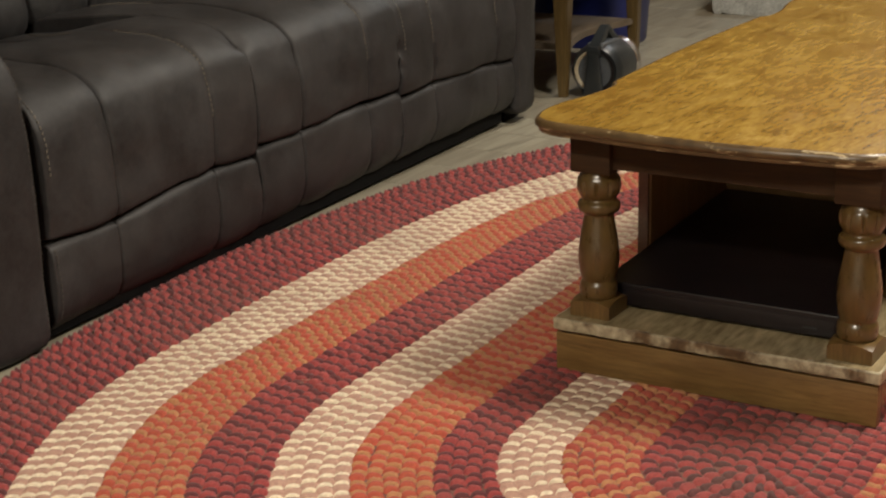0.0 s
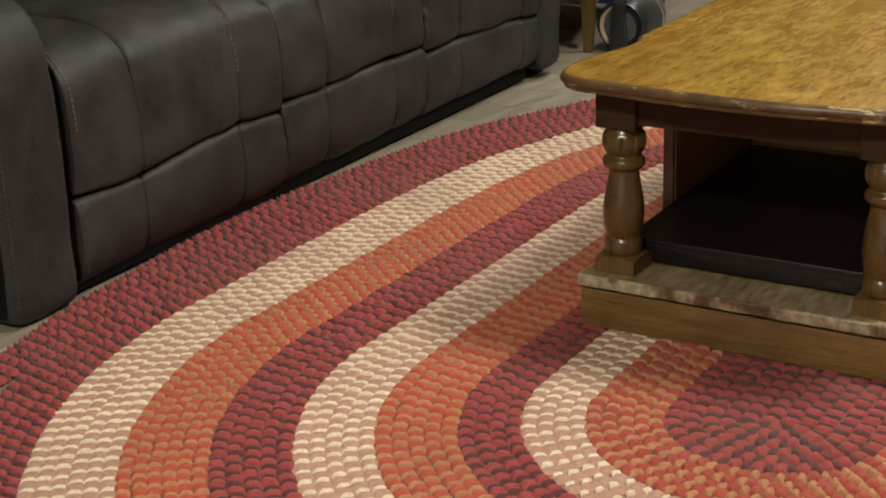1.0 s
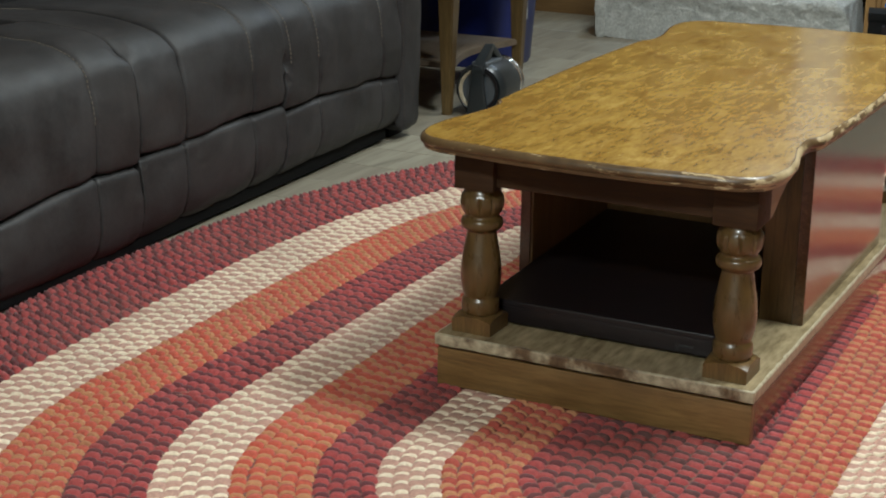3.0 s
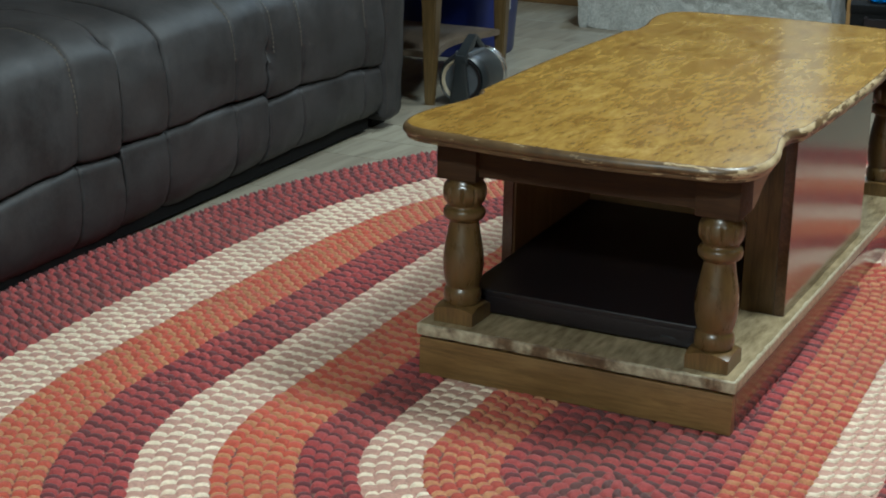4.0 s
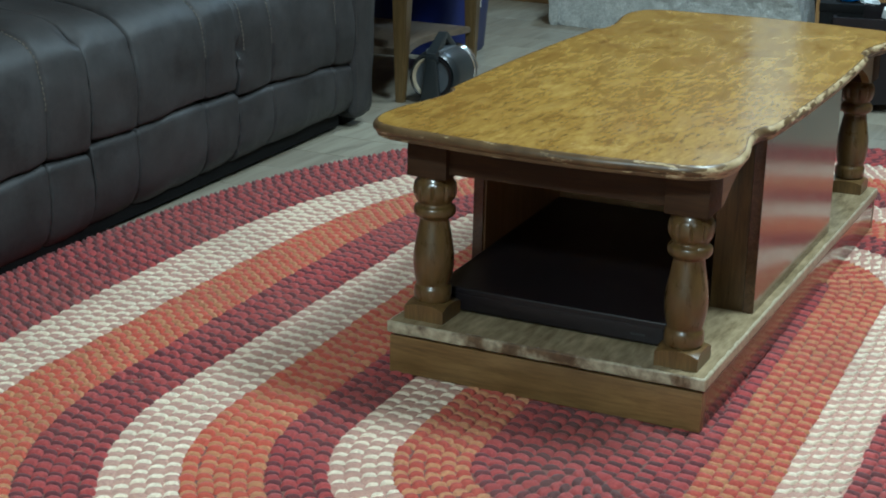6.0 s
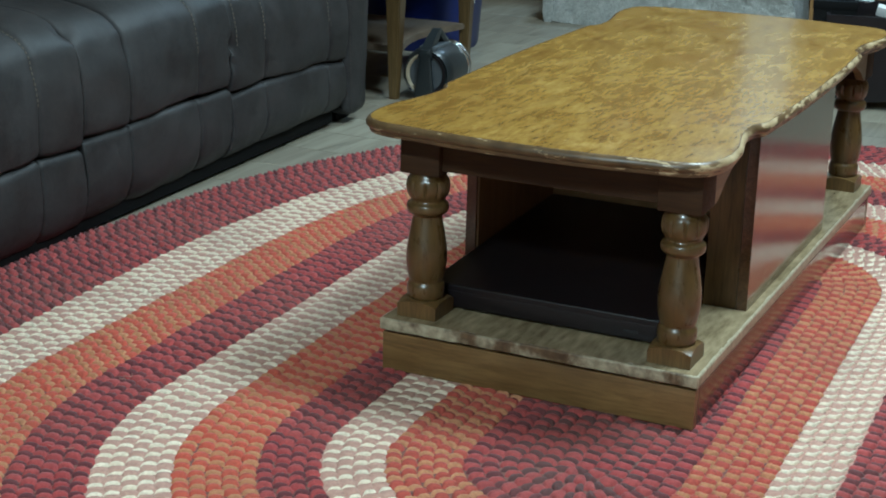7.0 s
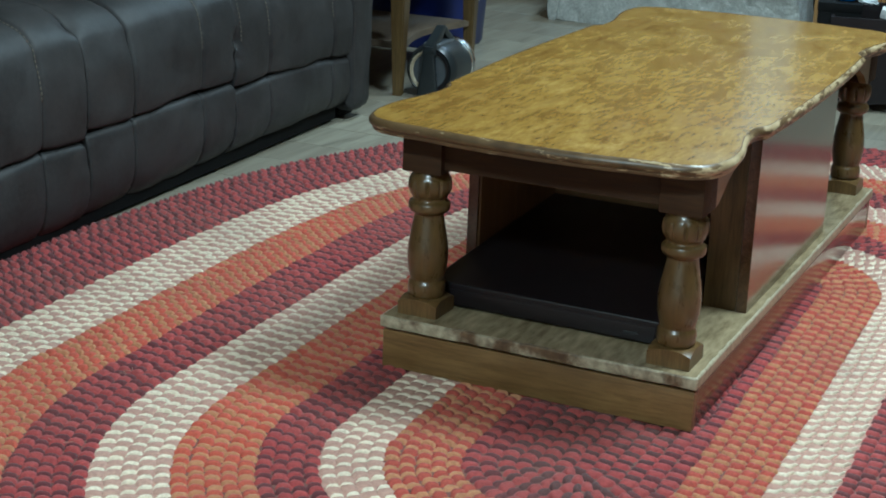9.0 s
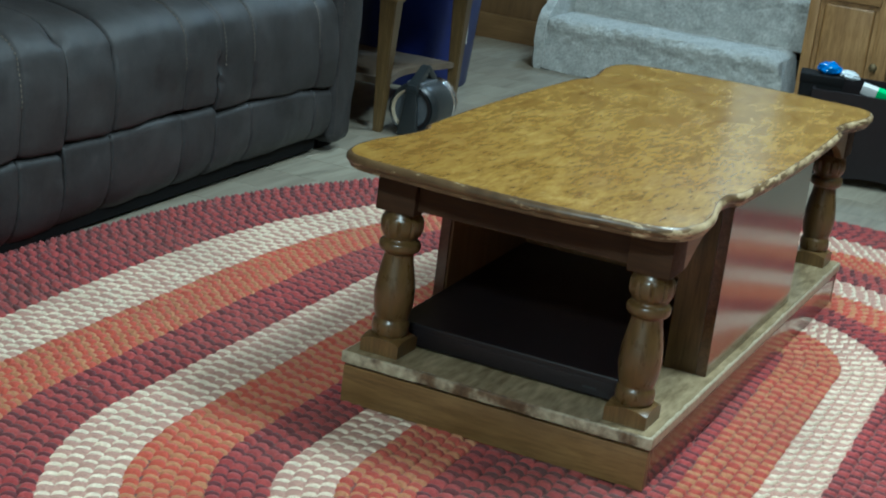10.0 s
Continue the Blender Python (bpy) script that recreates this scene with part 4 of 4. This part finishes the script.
            part("side_cover", turned(bm, pose(0, y0, 0) @ Matrix(((1, 0, 0, 0), (0, 0, 1, 0), (0, 1, 0, 0), (0, 0, 0, 1)))), MAT["black_matt"], a, "added dark arm side, shade put into its colour")
        else:
            # added dark panel puts the unlit inner side's shade into colour
            out = [(-0.80, 0.40)] + [tuple(p) for p in smooth_line([(-0.030, 0.40), (-0.036, 0.450), (-0.060, 0.505), (-0.11, 0.536), (-0.19, 0.548), (-0.40, 0.551)], 4)] + [(-0.80, 0.545)]
            bm = extrude_loop(out, -0.0025, 0.004)
            part("side_cover", turned(bm, pose(0, y0 - 0.004, 0) @ Matrix(((1, 0, 0, 0), (0, 0, 1, 0), (0, 1, 0, 0), (0, 0, 0, 1)))), MAT["leather_dark"], a, "added dark arm side, shade put into its colour")
        # cup holder in the arm's top: flat disc, the hollow's shade put into its black
        ring = lathe([(0.050, -0.014), (0.052, 0.0), (0.051, 0.0025), (0.048, 0.0030), (0.046, 0.0018), (0.02, 0.0012), (0.002, 0.0012)], 40)
        part("cup_holder", ring, MAT["black_matt"], a, "black cup holder in the arm", pose(-0.165, y0 + wide / 2, 0.563))
        if near:
            # recliner release sunk in a shallow cup on the outer side
            cup = lathe([(0.058, -0.004), (0.060, 0.004), (0.054, 0.007), (0.046, 0.002), (0.02, -0.001), (0.002, -0.001)], 40)
            part("recline_cup", cup, MAT["black_matt"], a, "black recliner release cup", pose(-0.155, y0 - 0.002, 0.395, 90, 0, 0))
            part("recline_lever", box(-0.015, 0.015, -0.006, 0.004, -0.03, 0.03, 0.003), MAT["black_matt"], a, "", pose(-0.155, y0 - 0.003, 0.395))
            pts = [Vector((-0.275 + 0.085 * u, -0.003, 0.320 - 0.15 * u ** 1.7)) for u in [k / 24 for k in range(25)]]
            part("side_stitching", cord(pts, 0.0011), MAT["thread"], a)
            pad = box(-0.55, -0.195, y0 + 0.004, y0 + wide - 0.004, 0.582, 0.612, 0.012, 3)
            part("arm_pad", pad, lea, a, "padded lid on the arm")
            # black filler stands for the shade in the slot below the lid
            part("pad_gap_shade", box(-0.545, -0.205, y0 + 0.010, y0 + wide - 0.010, 0.562, 0.583, 0.003), MAT["black_matt"], a)
    return ob


sofa()


def remote():
    ob = thing("remote_control", "black remote control lying on the sofa seat", "remote control", pose(-1.165, 0.776, 0.4665, 2, 3, 62))
    bm = box(-0.086, 0.086, -0.022, 0.022, 0, 0.013, 0.005, 3)
    part("body", bm, MAT["black_matt"], ob)
    for i in range(5):
        for j in range(3):
            x, y = -0.05 + i * 0.022, -0.012 + j * 0.012
            part("key", lathe([(0.004, 0.0125), (0.0038, 0.0140), (0.001, 0.0145)], 10), MAT["black"], ob, "", pose(x, y, 0))


remote()

# ---------------------------------------------------------------- end table and what stands round it
def end_table():
    ob = thing("end_table", "amber oak end table with one drawer and tapered legs", "end table", pose(-0.938, 2.17, 0, 0, 0, 2))
    wx, wy = 0.55, 0.29
    up, ry = MAT["endwood"], MAT["endwood_y"]
    part("top", box(-wx - 0.02, 0.03, -wy - 0.025, wy + 0.025, 0.535, 0.562, 0.008, 3), ry, ob)
    for x in (-0.0275, -wx + 0.0275):
        for y in (-wy + 0.0275, wy - 0.0275):
            bm = bmesh.new()
            sec = [(0.0275, 0.5345), (0.0275, 0.40), (0.031, 0.397), (0.031, 0.385), (0.0255, 0.378), (0.0125, 0.0)]
            rings = [[bm.verts.new((sx * r, sy * r, z)) for sx, sy in ((-1, -1), (1, -1), (1, 1), (-1, 1))] for r, z in sec]
            for a, b in zip(rings, rings[1:]):
                for k in range(4):
                    bm.faces.new((a[k], a[(k + 1) % 4], b[(k + 1) % 4], b[k]))
            bm.faces.new(rings[0])
            bm.faces.new(rings[-1])
            bmesh.ops.bevel(bm, geom=[e for e in bm.edges if abs(e.verts[0].co.z - e.verts[1].co.z) > 0.003], offset=0.003, segments=2, affect="EDGES")
            part("leg", bm, up, ob, "", pose(x, y, 0))
    part("rail", box(-0.03, -0.008, -wy + 0.056, wy - 0.056, 0.40, 0.5345, 0.002), ry, ob)
    for y in (-wy + 0.012, wy - 0.012):
        part("rail", box(-wx + 0.056, -0.056, y - 0.009, y + 0.009, 0.40, 0.5345, 0.002), ry, ob)
    part("rail", box(-wx + 0.006, -wx + 0.028, -wy + 0.056, wy - 0.056, 0.40, 0.5345, 0.002), ry, ob)
    drawer = part("drawer", box(-0.0095, 0.008, -wy + 0.060, wy - 0.060, 0.414, 0.522, 0.004, 3), ry, ob)
    for y in (-0.165, 0.155):
        k = part("knob", lathe([(0.006, 0.0), (0.006, 0.010), (0.013, 0.014), (0.0155, 0.021), (0.012, 0.028), (0.004, 0.031)], 24), MAT["brass"], drawer, "round aged brass knob", pose(0.010, y, 0.457, 0, 90, 0))
    # lower shelf with a hollowed front edge
    pts = [(-0.02, -wy + 0.056)] + [(-0.02 - 0.05 * math.sin(math.pi * k / 12), -wy + 0.056 + (2 * wy - 0.112) * k / 12) for k in range(1, 12)] + [(-0.02, wy - 0.056), (-wx + 0.02, wy - 0.056), (-wx + 0.02, -wy + 0.056)]
    part("shelf", extrude_loop(pts, 0.128, 0.148, 0.003), MAT["shelf"], ob, "dusty lower shelf")
    return ob


end_table()
paper = thing("paper", "white paper lying on the end table", "paper", pose(-1.06, 2.12, 0.5622, 0, 0, 14))
part("sheet", box(-0.11, 0.11, -0.15, 0.15, 0, 0.003, 0.0008), MAT["label_white"], paper)


def blue_bin():
    ob = thing("blue_bin", "tall blue plastic bin behind the end table", "bin", pose(-1.27, 2.72, 0, 0, 0, 3))
    bm = bmesh.new()
    secs = [(0.155, 0.0), (0.16, 0.01), (0.185, 0.44), (0.198, 0.445), (0.20, 0.47), (0.192, 0.475), (0.18, 0.47), (0.15, 0.03)]
    rings = []
    for r, z in secs:
        ring = []
        for k in range(40):
            a = 2 * math.pi * k / 40
            c, s = math.cos(a), math.sin(a)
            q = (abs(c) ** 5 + abs(s) ** 5) ** (-1 / 5)
            ring.append(bm.verts.new((r * q * c * 1.1, r * q * s * 0.85, z)))
        rings.append(ring)
    for a, b in zip(rings, rings[1:]):
        for k in range(40):
            bm.faces.new((a[k], a[(k + 1) % 40], b[(k + 1) % 40], b[k]))
    bm.faces.new(rings[0])
    bm.faces.new(rings[-1])
    part("tub", bm, MAT["blue"], ob)
    part("handle", box(0.205, 0.232, -0.04, 0.04, 0.40, 0.435, 0.01, 3), MAT["blue"], ob)
    part("label", box(0.196, 0.1995, -0.10, -0.02, 0.16, 0.30, 0.001), MAT["label_white"], ob, "white label", pose(0.0, 0, 0))
    part("label_bar", box(0.1995, 0.2010, -0.095, -0.03, 0.21, 0.24, 0.0003), MAT["label_red"], ob, "red bar on the label")


blue_bin()


def boombox():
    ob = thing("portable_speaker", "charcoal barrel-shaped portable speaker with a carry handle and pale end ring", "speaker", look((-0.865, 1.925, 0.079), (-0.885, 2.2, 0.074)) @ pose(0, 0, 0, 0, 180, 0))
    r = 0.077
    part("body", lathe([(0.055, 0.006), (r * 0.86, 0.0), (r * 0.97, 0.012), (r, 0.03), (r, 0.08), (r, 0.15), (r * 0.97, 0.172), (r * 0.84, 0.19), (0.05, 0.186)], 40), MAT["charcoal"], ob)
    for front in (True, False):
        ring = lathe([(0.055, 0.004), (0.0605, -0.003), (0.060, -0.006), (0.055, -0.006), (0.051, -0.001), (0.051, 0.004)], 48)
        cone = lathe([(0.051, 0.0), (0.040, 0.006), (0.026, 0.003), (0.018, -0.003), (0.002, -0.005)], 40)
        m = pose(0, 0, 0.001) if front else pose(0, 0, 0.189, 180, 0, 0)
        if front:
            dark = ring.copy()
            bmesh.ops.delete(ring, geom=[f for f in ring.faces if f.calc_center_median().x < 0.012], context="FACES")
            bmesh.ops.delete(dark, geom=[f for f in dark.faces if f.calc_center_median().x >= 0.012], context="FACES")
            part("end_ring", turned(dark, m), MAT["black"], ob)
        part("end_ring", turned(ring, m), MAT["beige"] if front else MAT["chrome"], ob, "pale ring round the bass cone" if front else "shiny ring round the bass cone")
        part("bass_cone", turned(cone, m), MAT["grey_plastic"], ob, "grey bass cone")
    # bridge across the front cone, widening into the carry handle above
    bm = box(-0.024, 0.024, -0.076, 0.072, -0.016, -0.003, 0.005, 3)
    for v in bm.verts:
        v.co.x *= 1.35 - 5.0 * (v.co.y + 0.076) if v.co.y < 0.02 else 0.62
    part("bridge", bm, MAT["charcoal"], ob, "dark bar across the cone")
    # carry handle: a stout wedge over the barrel with a small grip hole near its crest
    outer = [(-0.016, 0.050), (-0.010, 0.072), (0.060, 0.116), (0.078, 0.123), (0.092, 0.116), (0.132, 0.086), (0.150, 0.066)]
    inner = [(-0.006, 0.040), (0.004, 0.058), (0.060, 0.084), (0.076, 0.104), (0.088, 0.094), (0.108, 0.078), (0.126, 0.060)]
    outer, inner = smooth_line(outer, 4), smooth_line(inner, 4)
    bm = bmesh.new()
    rings = []
    for i, (o, n) in enumerate(zip(outer, inner)):
        w = 0.024 - 0.010 * math.sin(math.pi * i / (len(outer) - 1))
        rings.append([bm.verts.new((sx * w * k, q.y, q.x)) for sx, k, q in ((-1, 0.8, o), (1, 0.8, o), (1, 1.0, (o + n) / 2), (1, 0.8, n), (-1, 0.8, n), (-1, 1.0, (o + n) / 2))])
    for a, b in zip(rings, rings[1:]):
        for k in range(6):
            bm.faces.new((a[k], a[(k + 1) % 6], b[(k + 1) % 6], b[k]))
    bm.faces.new(rings[0])
    bm.faces.new(rings[-1])
    part("handle", bm, MAT["charcoal"], ob, "dark wedge-shaped carry handle")
    part("handle_base", box(-0.026, 0.026, 0.058, 0.080, 0.004, 0.120, 0.006, 3), MAT["grey_plastic"], ob, "grey saddle under the handle")
    # chrome strip added where the shell shows a bright highlight
    part("highlight_strip", box(-0.006, 0.006, 0.070, 0.0815, 0.006, 0.050, 0.002, 2), MAT["chrome"], ob, "shiny strip added for the highlight near the bridge")
    # shiny trim rings round the rear of the barrel
    for z in (0.146, 0.168):
        part("trim_ring", lathe([(r - 0.004, z - 0.006), (r + 0.0012, z - 0.005), (r + 0.0025, z), (r + 0.0012, z + 0.005), (r - 0.004, z + 0.006)], 48), MAT["chrome"], ob, "shiny trim ring")
    for sx in (-1, 1):
        part("foot", box(sx * 0.035 - 0.012, sx * 0.035 + 0.012, -0.078, -0.066, 0.03, 0.16, 0.003), MAT["black"], ob)
    return ob


boombox()

cable = thing("power_cord", "thin black power cord lying on the plank floor", "cord")
path = smooth_line([(-0.84, 2.02), (-0.79, 2.06), (-0.72, 2.06), (-0.64, 2.10), (-0.55, 2.09), (-0.47, 2.15)], 6)
part("cord", cord([Vector((p.x, p.y, 0.0042)) for p in path], 0.004, 8), MAT["black"], cable)

# ---------------------------------------------------------------- cupboard beside the stairs
def cupboard():
    ob = thing("cupboard", "low oak cupboard with raised-panel doors and brass knobs", "cupboard", pose(-0.112, 3.40, 0))
    w, h = 0.92, 0.70
    part("carcass", box(0.0, w, 0.003, 0.44, 0.0, h, 0.003), MAT["cupwood"], ob)
    part("worktop", box(-0.003, w + 0.01, -0.02, 0.45, h + 0.0005, h + 0.03, 0.006), MAT["cupwood_x"], ob)
    for i in range(3):
        x = 0.004 + i * 0.304
        drawer = part("drawer", box(x, x + 0.296, -0.016, 0.0025, 0.51, 0.67, 0.004), MAT["cupwood_x"], ob)
        part("knob", lathe([(0.005, 0.0), (0.005, 0.010), (0.013, 0.015), (0.015, 0.021), (0.010, 0.027), (0.003, 0.029)], 24), MAT["brass"], drawer, "round brass knob", pose(x + 0.148, -0.016, 0.59, 90, 0, 0))
        # panelled door: four rails round a raised field
        door = part("door", box(x + 0.036, x + 0.240, -0.006, 0.0025, 0.085, 0.435, 0), MAT["cupwood"], ob)
        for x0, x1, z0, z1, m in ((0, 0.036, 0.04, 0.49, "cupwood"), (0.240, 0.296, 0.04, 0.49, "cupwood"), (0.0362, 0.2398, 0.04, 0.085, "cupwood_x"), (0.0362, 0.2398, 0.435, 0.49, "cupwood_x")):
            part("door_rail", box(x + x0, x + x1, -0.020, 0.0025, z0, z1, 0.004), MAT[m], door)
        part("door_panel", box(x + 0.052, x + 0.224, -0.017, -0.005, 0.10, 0.42, 0.010, 3), MAT["cupwood"], door, "raised centre panel")
        part("knob", lathe([(0.005, 0.0), (0.005, 0.010), (0.013, 0.015), (0.015, 0.021), (0.010, 0.027), (0.003, 0.029)], 24), MAT["brass"], door, "round brass knob", pose(x + (0.255 if i != 1 else 0.02), -0.020, 0.232, 90, 0, 0))
    return ob


cupboard()


def black_tub():
    ob = thing("black_tub", "black plastic tub filled with packaging, standing on the floor", "tub", pose(0.32, 2.68, 0, 0, 0, 12))
    hx, hy, top = 0.205, 0.168, 0.272
    # sides with an arched cut at the foot, between flat feet
    for sx, sy, turn, half in ((0, -1, 0, hx), (0, 1, 180, hx), (1, 0, 90, hy), (-1, 0, -90, hy)):
        out = [(-half, 0.0), (-half * 0.62, 0.0)] + [(half * u, 0.030 * math.cos(u / 0.62 * math.pi / 2) ** 0.5) for u in [-0.55 + 1.1 * k / 14 for k in range(15)]] + [(half * 0.62, 0.0), (half, 0.0), (half * 1.02, top), (-half * 1.02, top)]
        bm = extrude_loop(out, -0.005, 0.005, 0.0015)
        part("side_wall", turned(bm, pose(0, 0, 0, 90, 0, 0)), MAT["black"], ob, "", pose(sx * hx, sy * hy, 0, 0, 0, turn))
    part("tub_floor", box(-hx + 0.006, hx - 0.006, -hy + 0.006, hy - 0.006, 0.035, 0.045, 0.001), MAT["black"], ob)
    return ob


black_tub()


def crumpled(name, label, category, mat, m, sx, sy, sz, seed):
    ob = thing(name, label, category, m)
    bm = bmesh.new()
    bmesh.ops.create_icosphere(bm, subdivisions=4, radius=1)
    for v in bm.verts:
        k = 1 + 0.24 * noise.noise(v.co * 2.2 + Vector((seed, 0, 0))) + 0.15 * abs(noise.noise(v.co * 6 + Vector((0, seed, 0))))
        v.co = Vector((v.co.x * sx * k, v.co.y * sy * k, v.co.z * sz * k))
    part("wrapping", bm, mat, ob, "", None)
    return ob


carton = thing("black_carton", "matt black cardboard carton standing in the tub", "carton", pose(0.150, 2.575, 0.052, 0, 0, 12))
part("carton_body", box(-0.062, 0.062, -0.055, 0.055, 0.0, 0.246, 0.004, 2), MAT["black_matt"], carton)
part("carton_lid", box(-0.064, 0.064, -0.057, 0.057, 0.226, 0.252, 0.003, 2), MAT["black_matt"], carton)
crumpled("blue_wrapper", "shiny blue plastic wrapper lying on the black carton", "wrapper", MAT["clear_blue"], pose(0.166, 2.585, 0.320, 0, 0, 0), 0.034, 0.030, 0.020, 8)
crumpled("clear_wrapper", "milky clear plastic wrapper beside the blue one", "wrapper", MAT["plastic_white"], pose(0.222, 2.60, 0.309, 0, 10, 0), 0.030, 0.030, 0.012, 12)
card = thing("green_packet", "white and green packet leaning in the tub", "packet", pose(0.318, 2.57, 0.262, 20, 12, 8))
part("packet", box(-0.05, 0.03, -0.012, 0.012, 0, 0.03, 0.004), MAT["label_white"], card)
part("green_band", box(-0.005, 0.031, -0.0135, 0.0135, 0.0005, 0.0305, 0.003), MAT["green"], card, "green printed band")


def thread(x, y, turn, length, mat, label):
    """A loose fibre lying on the rug."""
    ob = thing("lint_thread", label, "thread", pose(x, y, 0.0104, 0, 0, turn), "lint on the rug")
    rng = random.Random(int(x * 1000))
    pts = smooth_line([(length * k / 5, rng.uniform(-0.006, 0.006)) for k in range(6)], 5)
    bm = bmesh.new()
    rings = []
    for p in pts:
        rings.append([bm.verts.new((p.x, p.y + 0.00055 * math.cos(a), 0.0005 + 0.00055 * math.sin(a))) for a in (0, 1.57, 3.14, 4.71)])
    for a, b in zip(rings, rings[1:]):
        for k in range(4):
            bm.faces.new((a[k], a[(k + 1) % 4], b[(k + 1) % 4], b[k]))
    part("fibre", bm, mat, ob)


thread(-0.285, -0.515, 10, 0.04, MAT["tan"], "pale lint thread lying on the braided rug")
thread(-0.345, -0.255, 80, 0.03, MAT["tan"], "pale lint thread lying on the braided rug")
thread(0.575, 0.352, 40, 0.025, MAT["crimson"], "short red thread lying on the braided rug")
thread(0.61, 0.92, 15, 0.03, MAT["tan"], "pale lint thread lying on the braided rug")

# ---------------------------------------------------------------- floor planks
PL, PW = 1.22, 0.182


def plank_rows():
    rng = random.Random(2)
    whole = link_mesh("plank", box(0.0007, PL - 0.0007, 0.0007, PW - 0.0007, -0.0038, 0.0, 0.0012, 1), MAT["floor"])
    y = SOUTH
    while y < NORTH - 0.02:
        x = WEST - rng.random() * PL
        while x < EAST - 0.01:
            a, b = max(x, WEST), min(x + PL, EAST)
            if b - a > PL - 0.001:
                part("plank", whole, None, floor, "", pose(x, y, 0))
            elif b - a > 0.02:
                cut = box(0.0007, b - a - 0.0007, 0.0007, PW - 0.0007, -0.0038, 0.0, 0.0012, 1)
                part("plank", cut, MAT["floor"], floor, "", pose(a, y, 0))
            x += PL
        y += PW


plank_rows()
